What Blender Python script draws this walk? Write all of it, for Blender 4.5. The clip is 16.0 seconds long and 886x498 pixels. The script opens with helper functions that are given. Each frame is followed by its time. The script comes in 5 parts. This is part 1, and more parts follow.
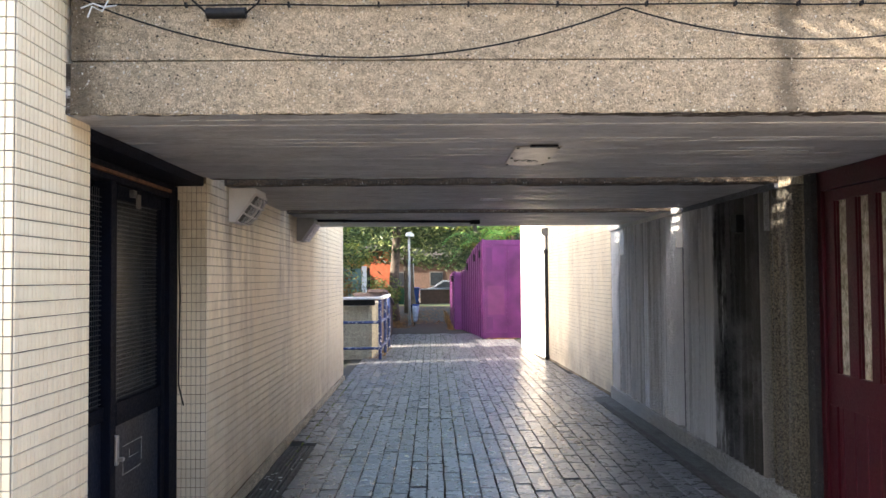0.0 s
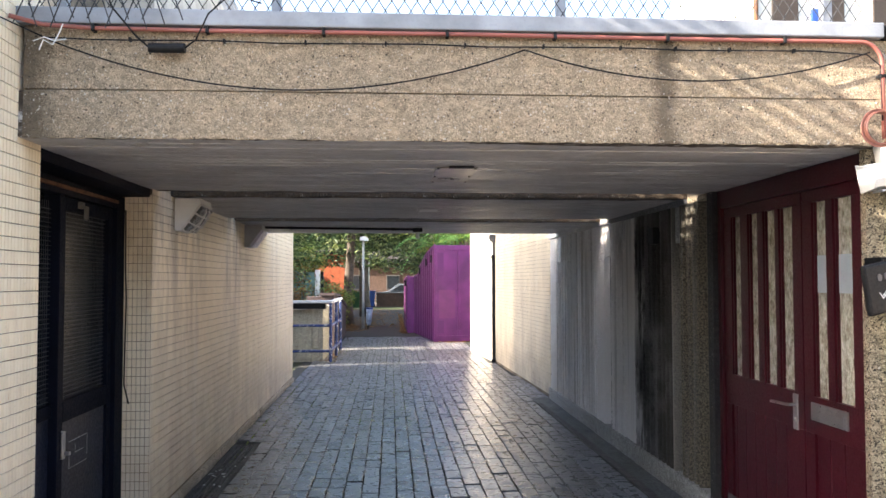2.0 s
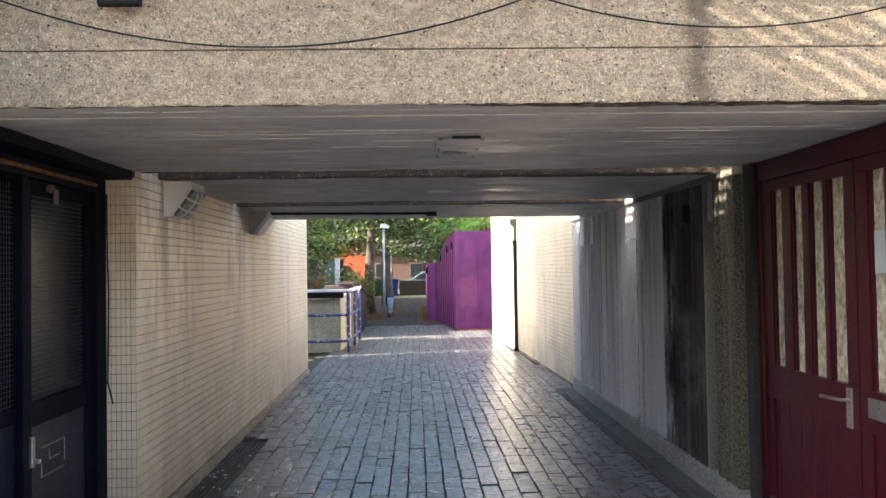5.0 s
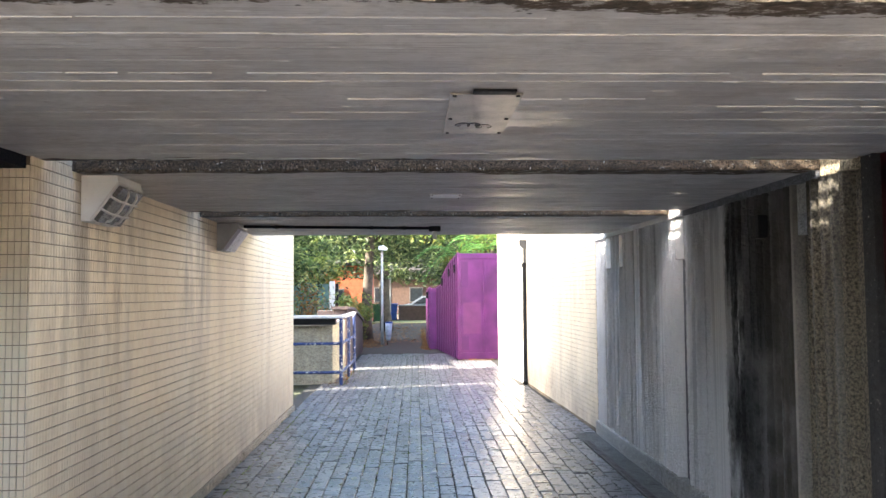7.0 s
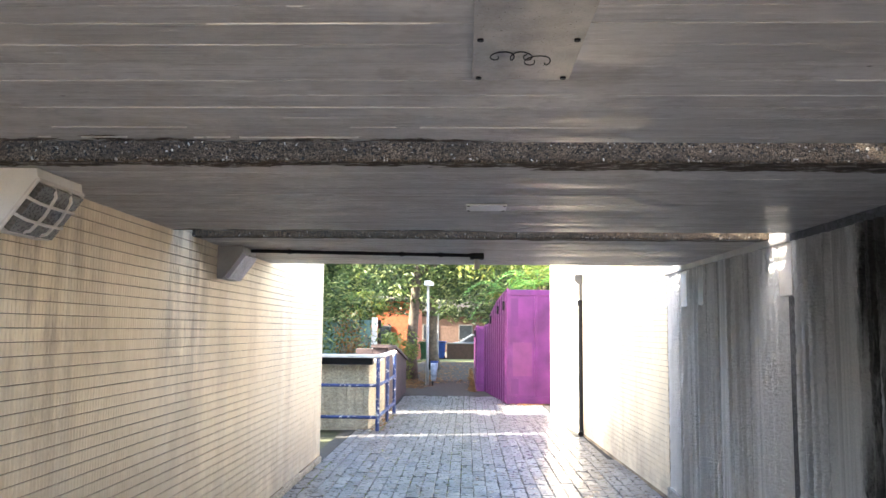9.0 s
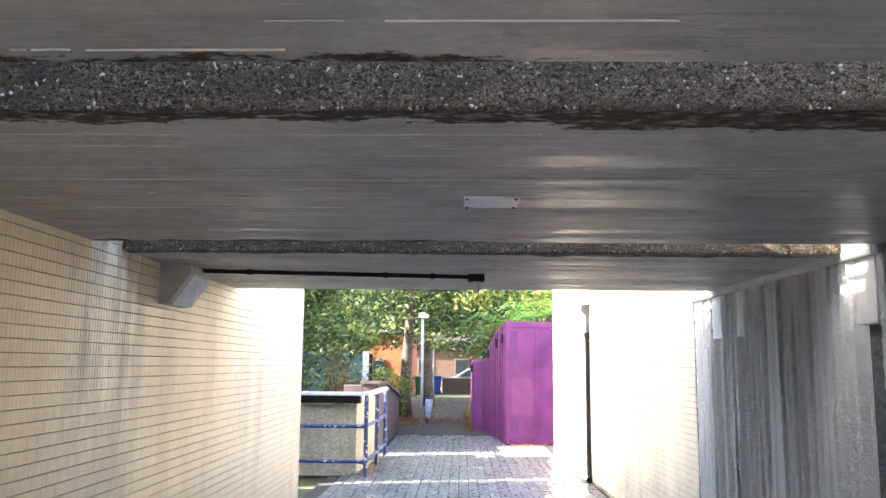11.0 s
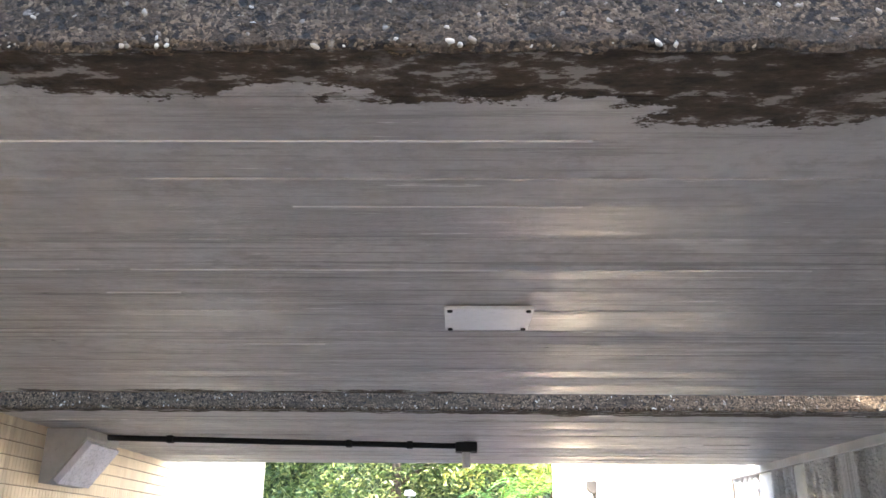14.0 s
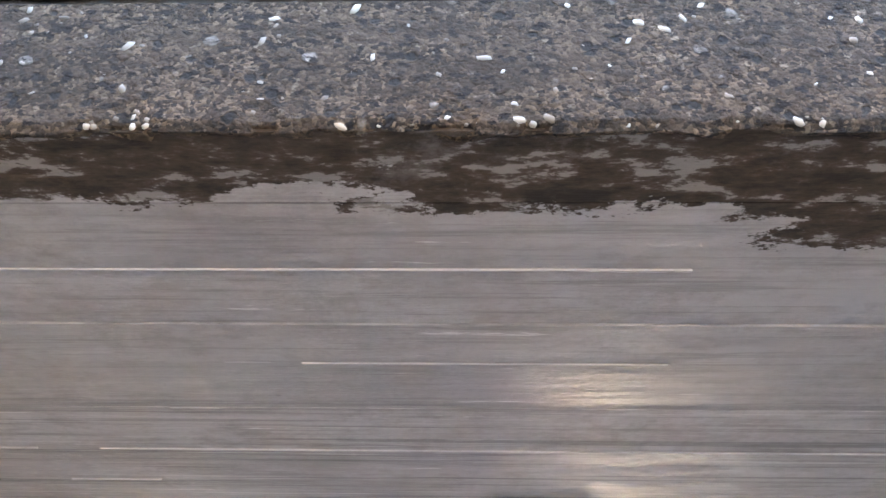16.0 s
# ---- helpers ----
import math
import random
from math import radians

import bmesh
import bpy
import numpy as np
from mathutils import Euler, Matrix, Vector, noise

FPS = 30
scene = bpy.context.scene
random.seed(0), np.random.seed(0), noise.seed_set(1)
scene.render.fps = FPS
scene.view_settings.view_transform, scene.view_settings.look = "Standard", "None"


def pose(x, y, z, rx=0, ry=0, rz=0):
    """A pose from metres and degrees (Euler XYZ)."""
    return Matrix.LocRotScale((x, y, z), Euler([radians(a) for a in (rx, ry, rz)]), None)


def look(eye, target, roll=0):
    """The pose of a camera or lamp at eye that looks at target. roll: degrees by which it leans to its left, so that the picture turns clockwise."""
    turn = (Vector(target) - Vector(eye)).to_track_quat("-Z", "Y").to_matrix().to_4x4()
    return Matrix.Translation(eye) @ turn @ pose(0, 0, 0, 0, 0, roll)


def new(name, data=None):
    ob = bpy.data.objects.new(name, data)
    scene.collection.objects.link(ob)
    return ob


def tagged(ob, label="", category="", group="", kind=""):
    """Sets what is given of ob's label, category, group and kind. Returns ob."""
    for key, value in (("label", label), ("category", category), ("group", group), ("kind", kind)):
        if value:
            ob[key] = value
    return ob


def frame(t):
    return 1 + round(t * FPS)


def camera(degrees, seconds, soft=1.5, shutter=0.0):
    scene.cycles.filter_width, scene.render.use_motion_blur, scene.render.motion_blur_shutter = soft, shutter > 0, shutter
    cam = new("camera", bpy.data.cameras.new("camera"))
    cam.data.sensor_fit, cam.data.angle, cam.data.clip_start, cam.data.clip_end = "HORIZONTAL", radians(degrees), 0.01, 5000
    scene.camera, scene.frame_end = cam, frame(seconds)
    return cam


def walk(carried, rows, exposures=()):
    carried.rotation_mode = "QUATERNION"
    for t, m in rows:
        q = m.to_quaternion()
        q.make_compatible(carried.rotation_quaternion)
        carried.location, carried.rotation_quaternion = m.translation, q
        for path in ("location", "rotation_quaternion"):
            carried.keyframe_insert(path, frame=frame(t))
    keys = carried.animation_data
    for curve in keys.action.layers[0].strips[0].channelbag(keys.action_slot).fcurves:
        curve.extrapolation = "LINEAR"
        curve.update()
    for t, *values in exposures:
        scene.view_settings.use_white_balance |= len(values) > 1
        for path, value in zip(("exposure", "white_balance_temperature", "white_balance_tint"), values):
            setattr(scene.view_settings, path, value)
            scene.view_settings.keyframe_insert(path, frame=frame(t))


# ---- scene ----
cam = camera(57.4, 16.0)
METRES, EYE, TILT, LEAN, TURN = 6.187, 1.6, 0.0, 0.0, -0.8
ROWS = [
    (0.0, 0.0, 0.0, 0.0, 0.02, 2.03, 0.45),
    (0.5, 0.012, -0.0194, 0.0014, 0.08, 1.7, 0.56),
    (1.0, 0.0086, -0.0393, 0.0018, -1.48, 1.37, 0.71),
    (1.5, 0.0125, -0.0583, 0.0035, -2.47, 1.46, 0.6),
    (2.0, 0.0288, -0.0648, 0.0045, -2.89, 2.24, 0.09),
    (2.5, 0.0383, -0.0673, 0.004, -3.43, 2.16, 0.43),
    (3.0, 0.0399, -0.0681, 0.0043, -3.1, 2.05, 0.74),
    (3.5, 0.0402, -0.0669, 0.0035, -2.16, 1.94, 0.81),
    (4.0, 0.0433, -0.0611, 0.0009, -1.06, 1.31, 0.72),
    (6.5, 0.0493, 0.1876, 0.005, -1.33, 2.22, 1.16),
    (7.0, 0.0458, 0.2354, 0.0028, -1.13, 3.11, 0.42),
    (7.5, 0.046, 0.2843, 0.0038, -0.82, 4.13, -0.3),
    (8.0, 0.0457, 0.3371, 0.0068, -0.95, 4.86, -0.16),
    (8.5, 0.052, 0.3844, 0.0061, 0.93, 5.65, 0.18),
    (9.0, 0.0593, 0.4329, 0.0058, 2.44, 5.75, -0.52),
    (9.5, 0.0551, 0.4777, 0.0087, 2.26, 6.6, -0.36),
    (12.0, 0.064, 0.6843, 0.0092, 2.16, 9.27, -0.59),
    (12.5, 0.071, 0.7232, 0.0116, 3.18, 10.69, -1.33),
    (13.0, 0.0642, 0.7561, 0.016, 2.68, 13.6, -0.55),
    (13.5, 0.057, 0.7745, 0.0203, 1.7, 17.02, 0.03),
    (14.0, 0.0571, 0.7799, 0.0241, 1.49, 20.15, -0.38),
    (14.5, 0.0591, 0.7793, 0.0275, 1.81, 23.88, -0.64),
    (15.0, 0.0561, 0.7799, 0.0309, 2.15, 27.81, -0.62),
    (15.5, 0.0488, 0.7913, 0.0309, 2.06, 30.91, -0.45),
    (16.0, 0.0489, 0.82, 0.0331, 2.13, 33.85, -0.96),
]
EXPOSURES = [(0.0, 2.6, 6950, 13), (4.0, 2.42, 6950, 12), (6.5, 3.14, 6800, 10), (7.5, 3.33, 6750, 10), (9.0, 3.52, 6900, 10), (12.5, 3.5, 6700, 10), (13.0, 3.54, 6800, 11), (13.5, 3.85, 6900, 12), (14.0, 4.3, 7000, 12), (15.5, 4.74, 7100, 14), (16.0, 4.74, 7100, 14)]
walk(cam, [(t, pose(0, 0, EYE, TILT, LEAN, TURN) @ pose(METRES * x, METRES * y, METRES * z, 90 + pitch, roll, yaw)) for t, x, y, z, yaw, pitch, roll in ROWS], EXPOSURES)

# ---- world and sun ----
SUN_WAY = Vector((0.86, 0.18, -0.5)).normalized()
sky_world = bpy.data.worlds.new("sky")
scene.world = sky_world
sky_world.use_nodes = True
sky_tree = sky_world.node_tree
sky_tex = sky_tree.nodes.new("ShaderNodeTexSky")
sky_tex.sky_type = "NISHITA"
sky_tex.sun_disc = False
sky_tex.sun_elevation = math.asin(-SUN_WAY.z)
sky_tex.sun_rotation = math.atan2(-SUN_WAY.x, -SUN_WAY.y)
sky_tex.air_density, sky_tex.dust_density = 1.0, 2.0
sky_back = sky_tree.nodes["Background"]
sky_back.inputs["Strength"].default_value = 0.15
sky_tree.links.new(sky_tex.outputs["Color"], sky_back.inputs["Color"])
sun_data = bpy.data.lights.new("sun", "SUN")
sun_data.energy, sun_data.angle, sun_data.color = 5.0, radians(0.5), (1.0, 0.93, 0.82)
sun = new("sun", sun_data)
sun.matrix_world = look((-20, -5, 20), Vector((-20, -5, 20)) + SUN_WAY)


# ---- materials ----
class Nodes:
    """A small builder for one node material."""

    def __init__(self, name, rough=0.7, metal=0.0):
        self.m = bpy.data.materials.new(name)
        self.m.use_nodes = True
        self.t = self.m.node_tree
        self.p = self.t.nodes["Principled BSDF"]
        self.p.inputs["Roughness"].default_value = rough
        self.p.inputs["Metallic"].default_value = metal
        geo = self.t.nodes.new("ShaderNodeNewGeometry")
        self.pos = geo.outputs["Position"]
        self.island = geo.outputs["Random Per Island"]
        self.own = self.t.nodes.new("ShaderNodeObjectInfo").outputs["Random"]

    def put(self, kind, **values):
        n = self.t.nodes.new(kind)
        for key, v in values.items():
            s = n.inputs[key.replace("_", " ")]
            if isinstance(v, bpy.types.NodeSocket):
                self.t.links.new(v, s)
            else:
                s.default_value = v
        return n

    def scaled(self, sx, sy, sz):
        n = self.t.nodes.new("ShaderNodeMapping")
        self.t.links.new(self.pos, n.inputs["Vector"])
        n.inputs["Scale"].default_value = (sx, sy, sz)
        return n.outputs["Vector"]

    def noise(self, scale, detail=4.0, rough=0.55, stretch=None):
        v = self.scaled(*stretch) if stretch else self.pos
        return self.put("ShaderNodeTexNoise", Vector=v, Scale=scale, Detail=detail, Roughness=rough).outputs["Fac"]

    def ramp(self, fac, stops):
        n = self.t.nodes.new("ShaderNodeValToRGB")
        e = n.color_ramp.elements
        while len(e) < len(stops):
            e.new(0.5)
        for el, (at, c) in zip(e, stops):
            el.position = at
            el.color = (*c, 1) if isinstance(c, tuple) else (c, c, c, 1)
        self.t.links.new(fac, n.inputs["Fac"])
        return n.outputs["Color"]

    def mix(self, a, b, fac, mode="MIX"):
        n = self.t.nodes.new("ShaderNodeMix")
        n.data_type, n.blend_type = "RGBA", mode
        for s, v in ((n.inputs[0], fac), (n.inputs[6], a), (n.inputs[7], b)):
            if isinstance(v, bpy.types.NodeSocket):
                self.t.links.new(v, s)
            elif isinstance(v, tuple):
                s.default_value = (*v, 1)
            else:
                s.default_value = v
        return n.outputs[2]

    def math(self, op, a, b=0.0, clamp=False):
        n = self.t.nodes.new("ShaderNodeMath")
        n.operation, n.use_clamp = op, clamp
        for s, v in zip(n.inputs, (a, b)):
            if isinstance(v, bpy.types.NodeSocket):
                self.t.links.new(v, s)
            else:
                s.default_value = v
        return n.outputs[0]

    def axis(self, which):
        return self.put("ShaderNodeSeparateXYZ", Vector=self.pos).outputs[which]

    def band(self, v, lo, hi, soft):
        """1 where v lies between lo and hi, with soft edges."""
        a = self.put("ShaderNodeMapRange", Value=v, From_Min=lo - soft, From_Max=lo + soft).outputs[0]
        b = self.put("ShaderNodeMapRange", Value=v, From_Min=hi - soft, From_Max=hi + soft, To_Min=1.0, To_Max=0.0).outputs[0]
        return self.math("MULTIPLY", a, b)

    def colour(self, c):
        if isinstance(c, tuple):
            self.p.inputs["Base Color"].default_value = (*c, 1)
        else:
            self.t.links.new(c, self.p.inputs["Base Color"])
        return self

    def gloss(self, socket):
        self.t.links.new(socket, self.p.inputs["Roughness"])
        return self

    def bump(self, height, strength=0.4, distance=0.01):
        n = self.put("ShaderNodeBump", Height=height, Strength=strength, Distance=distance)
        self.t.links.new(n.outputs["Normal"], self.p.inputs["Normal"])
        return self


def plain(name, c, rough=0.6, metal=0.0, var=0.25, scale=6.0, bump=0.15):
    """Paint, metal or plastic with mottling at two scales and a fine grain."""
    n = Nodes(name, rough, metal)
    big, fine = n.noise(scale), n.noise(scale * 14, 3.0)
    lo, hi = tuple(v * (1 - var) for v in c), tuple(min(1, v * (1 + var)) for v in c)
    base = n.ramp(big, [(0.3, lo), (0.7, hi)])
    n.colour(n.mix(base, tuple(v * 0.55 for v in c), n.ramp(fine, [(0.6, 0.0), (0.85, 0.5)])))
    n.gloss(n.ramp(fine, [(0.3, max(0.05, rough - 0.12)), (0.7, min(1.0, rough + 0.12))]))
    return n.bump(fine, bump, 0.003).m


def concrete_aggregate(name, c, stone=1.0, grime=0.4, stain=False, harsh=1.0, bold=1.0):
    """Exposed-aggregate concrete: pebbles of mixed colour in a sandy paste."""
    n = Nodes(name, 0.9)
    warp = n.mix(n.pos, n.put("ShaderNodeTexNoise", Vector=n.pos, Scale=70.0, Detail=3.0).outputs["Color"], 0.012, "ADD")
    vor = n.put("ShaderNodeTexVoronoi", Vector=warp, Scale=80.0 / bold)
    small = n.put("ShaderNodeTexVoronoi", Vector=warp, Scale=260.0)
    sep = n.put("ShaderNodeSeparateColor", Color=vor.outputs["Color"])
    grain = n.put("ShaderNodeSeparateColor", Color=small.outputs["Color"]).outputs[1]
    pick = sep.outputs[0]
    pebble = n.ramp(pick, [(0.0, tuple(v * 0.35 for v in c)), (0.25, tuple(v * 0.75 for v in c)), (0.6, tuple(v * 1.25 for v in c)), (0.85, tuple(min(0.9, v * 1.7) for v in c)), (1.0, (0.8, 0.76, 0.68))])
    chosen = n.ramp(sep.outputs[1], [(0.5, 0.0), (0.54, 1.0)])
    is_stone = n.math("MULTIPLY", n.math("MULTIPLY", n.ramp(vor.outputs["Distance"], [(0.3, 1.0), (0.42, 0.0)]), chosen), stone)
    sand = n.ramp(grain, [(0.0, tuple(v * 0.4 / harsh for v in c)), (0.5, tuple(v * 0.95 for v in c)), (1.0, tuple(min(0.9, v * 1.6 * harsh) for v in c))])
    base = n.mix(sand, pebble, is_stone)
    dirt = n.ramp(n.noise(2.2, 6, 0.65), [(0.42, 0.0), (0.72, grime)])
    base = n.mix(base, tuple(v * 0.3 for v in c), dirt)
    base = n.mix(base, tuple(v * 0.6 for v in c), n.ramp(n.noise(30, 7, 0.75), [(0.46, 0.0), (0.6, grime + 0.2)]))
    base = n.mix(base, tuple(min(0.9, v * 1.5) for v in c), n.ramp(n.noise(22, 7, 0.75, (0.6, 1, 1.4)), [(0.5, 0.0), (0.62, 0.55)]))
    base = n.mix(base, tuple(v * 0.35 for v in c), n.ramp(n.noise(1.5, 5, 0.6, (3.0, 1, 0.5)), [(0.6, 0.0), (0.78, 0.8 * grime)]))
    if stain:
        x = n.math("ADD", n.axis(0), n.math("MULTIPLY", n.math("SUBTRACT", n.noise(7, 5, 0.7), 0.5), 0.14))
        # upright stain near x 1.4, and a darker left end
        mark = n.math("MAXIMUM", n.band(x, 1.36, 1.45, 0.03), n.band(x, -1.6, -1.3, 0.05))
        base = n.mix(base, tuple(v * 0.22 for v in c), n.math("MULTIPLY", mark, 0.75))
    holes = n.ramp(n.put("ShaderNodeTexVoronoi", Vector=warp, Scale=34.0).outputs["Distance"], [(0.1 * bold, 1.0), (0.15 * bold, 0.0)])
    if stain:
        base = n.mix(base, (0.8, 0.73, 0.6), n.ramp(n.noise(75, 3, 0.6), [(0.66, 0.0), (0.7, 0.85)]))
        base = n.mix(base, (0.09, 0.07, 0.045), n.ramp(n.noise(85, 3, 0.6, (1, 1, 1.1)), [(0.65, 0.0), (0.69, 0.8)]))
    if bold > 1:
        base = n.mix(base, tuple(v * 1.5 for v in c), n.ramp(n.noise(6, 8, 0.75, (1.2, 1, 0.7)), [(0.5, 0.0), (0.68, 0.45)]))
        base = n.mix(base, (0.44, 0.35, 0.25), n.ramp(n.noise(75, 3, 0.6), [(0.64, 0.0), (0.68, 0.75)]))
        # dark flecks put the shade of small holes into the colour
        base = n.mix(base, (0.014, 0.011, 0.008), n.ramp(n.noise(95, 3, 0.6, (0.8, 1, 1.2)), [(0.55, 0.0), (0.6, 0.95)]))
        base = n.mix(base, tuple(v * 0.4 for v in c), n.ramp(n.noise(14, 8, 0.75, (0.45, 1, 2.4)), [(0.48, 0.0), (0.62, 0.75)]))
    base = n.mix(base, (0.03, 0.028, 0.025), holes)
    n.colour(base)
    h = n.math("ADD", n.math("MULTIPLY", is_stone, 0.7), n.math("MULTIPLY", small.outputs["Distance"], -0.5))
    h = n.math("ADD", n.math("SUBTRACT", h, holes), n.math("MULTIPLY", n.noise(46, 8, 0.75), 2.2))
    return n.bump(h, 1.0, 0.012).m


def soffit_paint(name):
    """Grey paint on board-marked concrete, with streaks along the boards and dirt at the edges of the slots."""
    n = Nodes(name, 0.42)
    streak = n.noise(3.0, 7, 0.7, (0.7, 3.6, 1))
    fine = n.noise(5.0, 6, 0.7, (0.9, 7, 1))
    cloud = n.noise(1.8, 6, 0.65, (0.8, 1.2, 1))
    base = n.ramp(n.island, [(0.0, (0.395, 0.39, 0.393)), (0.5, (0.48, 0.475, 0.48)), (1.0, (0.57, 0.564, 0.568))])
    base = n.mix(base, (0.2, 0.195, 0.19), n.ramp(n.noise(11.0, 7, 0.75, (0.25, 7, 1)), [(0.53, 0.0), (0.63, 0.55)]))
    base = n.mix(base, (0.36, 0.35, 0.35), n.ramp(streak, [(0.5, 0.0), (0.66, 0.4)]))
    base = n.mix(base, (0.66, 0.645, 0.63), n.ramp(cloud, [(0.47, 0.0), (0.6, 0.6)]))
    base = n.mix(base, (0.33, 0.3, 0.285), n.ramp(n.noise(2.6, 8, 0.75, (0.9, 1.3, 1)), [(0.51, 0.0), (0.64, 0.6)]))
    base = n.mix(base, (0.36, 0.35, 0.345), n.ramp(n.noise(20, 7, 0.75, (0.8, 1.3, 1)), [(0.5, 0.0), (0.62, 0.5)]))
    base = n.mix(base, (0.8, 0.8, 0.8), n.ramp(fine, [(0.6, 0.0), (0.68, 0.3)]))
    base = n.mix(base, (0.26, 0.25, 0.245), n.ramp(n.noise(5.0, 5, 0.65, (0.3, 8, 1.7)), [(0.62, 0.0), (0.7, 0.4)]))
    dash = n.ramp(n.noise(9.0, 5, 0.7, (0.4, 6, 1)), [(0.66, 0.0), (0.69, 1.0)])
    base = n.mix(base, (0.92, 0.92, 0.92), n.math("MULTIPLY", dash, 0.7))
    y = n.math("ADD", n.axis(1), n.math("MULTIPLY", n.math("SUBTRACT", n.noise(4.5, 8, 0.75, (0.7, 1.3, 1)), 0.5), 0.32))
    y = n.math("SUBTRACT", y, n.put("ShaderNodeMapRange", Value=n.axis(0), From_Min=0.35, From_Max=0.95, To_Max=0.075).outputs[0])
    edge = n.math("MAXIMUM", n.band(y, 5.3, 5.645, 0.003), n.math("MAXIMUM", n.band(y, 7.8, 8.05, 0.004), n.band(y, 5.215, 5.5, 0.008)))
    edge = n.math("MAXIMUM", edge, n.math("MAXIMUM", n.band(y, 7.58, 7.8, 0.008), n.band(y, 3.0, 3.17, 0.006)))
    grit = n.ramp(n.noise(26, 8, 0.72, (0.6, 1.4, 1)), [(0.38, (0.03, 0.023, 0.017)), (0.52, (0.08, 0.058, 0.042)), (0.56, (0.12, 0.1, 0.085)), (0.585, (0.34, 0.32, 0.3))])
    base = n.mix(base, grit, edge)
    spots = n.ramp(n.put("ShaderNodeTexVoronoi", Vector=n.scaled(0.6, 1, 1), Scale=8.0).outputs["Distance"], [(0.022, 1.0), (0.04, 0.0)])
    base = n.mix(base, (0.05, 0.05, 0.05), spots)
    worn = n.math("MAXIMUM", n.band(n.axis(1), 6.1, 7.6, 0.1), n.band(n.axis(1), 7.96, 10.2, 0.1))
    base = n.mix(base, (0.1, 0.097, 0.095), n.math("MULTIPLY", worn, n.ramp(n.noise(5.0, 4, 0.7, (0.14, 9, 1)), [(0.55, 0.0), (0.6, 0.45)])))
    # pale streaks put the glints on these boards into the colour
    base = n.mix(base, (0.75, 0.74, 0.73), n.math("MULTIPLY", worn, n.ramp(n.noise(6.0, 4, 0.7, (0.2, 9, 1.6)), [(0.59, 0.0), (0.64, 0.6)])))
    base = n.mix(base, (0.3, 0.28, 0.27), n.ramp(n.noise(7.0, 7, 0.75, (1, 1.2, 1)), [(0.55, 0.0), (0.68, 0.55)]))
    n.colour(base)
    sheen = n.math("ADD", n.math("MULTIPLY", n.island, 0.18), n.math("MULTIPLY", n.noise(12.0, 7, 0.78, (0.35, 5, 1)), 0.85))
    n.gloss(n.mix(n.ramp(sheen, [(0.42, 0.34), (0.6, 0.72)]), (0.95, 0.95, 0.95), edge))
    h = n.math("ADD", n.math("MULTIPLY", streak, 0.5), n.math("ADD", n.math("MULTIPLY", fine, 0.5), n.math("MULTIPLY", dash, -0.3)))
    h = n.math("ADD", h, n.math("MULTIPLY", n.noise(14.0, 6, 0.75, (0.25, 5, 1)), 0.9))
    return n.bump(n.math("ADD", h, n.math("MULTIPLY", n.noise(26, 6, 0.65), 0.5)), 0.85, 0.009).m


def tile_glaze(name, by_object=False):
    """Cream glazed wall tile with run-off stains."""
    n = Nodes(name, 0.28)
    own = n.own if by_object else n.island
    base = n.ramp(own, [(0.0, (0.77, 0.665, 0.50)), (0.5, (0.80, 0.70, 0.535)), (1.0, (0.83, 0.735, 0.57))])
    runs = n.ramp(n.noise(1.9, 4, 0.55, (1, 1.5, 0.10)), [(0.5, 0.0), (0.74, 0.5)])
    base = n.mix(base, (0.42, 0.33, 0.24), runs)
    smear = n.ramp(n.noise(1.3, 6, 0.6, (1, 1, 0.7)), [(0.5, 0.0), (0.72, 0.35)])
    base = n.mix(base, (0.45, 0.39, 0.31), smear)
    pale = n.ramp(n.noise(1.6, 3, 0.5, (1, 3.0, 0.05)), [(0.58, 0.0), (0.72, 0.3)])
    base = n.mix(base, (0.8, 0.76, 0.66), pale)
    y = n.axis(1)
    leak = n.math("MULTIPLY", n.math("MAXIMUM", n.band(y, 5.1, 6.5, 0.3), n.band(y, 7.5, 8.25, 0.12)), n.ramp(n.noise(3.0, 7, 0.7, (1, 2.2, 0.5)), [(0.4, 0.0), (0.62, 0.75)]))
    leak = n.math("MULTIPLY", leak, n.put("ShaderNodeMapRange", Value=n.axis(2), From_Min=0.6, From_Max=2.0).outputs[0])
    base = n.mix(base, (0.12, 0.085, 0.055), leak)
    # darker towards the foot, most of all between y 5 and 8.2
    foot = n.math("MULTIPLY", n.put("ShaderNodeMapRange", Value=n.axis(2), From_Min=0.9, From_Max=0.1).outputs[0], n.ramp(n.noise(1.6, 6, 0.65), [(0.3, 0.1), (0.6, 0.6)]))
    low_dark = n.math("MULTIPLY", n.band(y, 5.0, 8.2, 0.7), n.put("ShaderNodeMapRange", Value=n.axis(2), From_Min=1.15, From_Max=0.2, To_Max=0.6).outputs[0])
    base = n.mix(base, (0.2, 0.16, 0.125), n.math("MAXIMUM", foot, n.math("MULTIPLY", low_dark, n.ramp(n.noise(1.4, 6, 0.6), [(0.3, 0.4), (0.6, 1.0)]))))
    dirt = n.ramp(n.noise(40, 4, 0.6), [(0.6, 0.0), (0.8, 0.25)])
    n.colour(n.mix(base, (0.16, 0.12, 0.08), dirt))
    n.gloss(n.ramp(n.noise(9, 4), [(0.3, 0.3), (0.7, 0.55)]))
    return n.bump(n.noise(30, 3), 0.12, 0.003).m


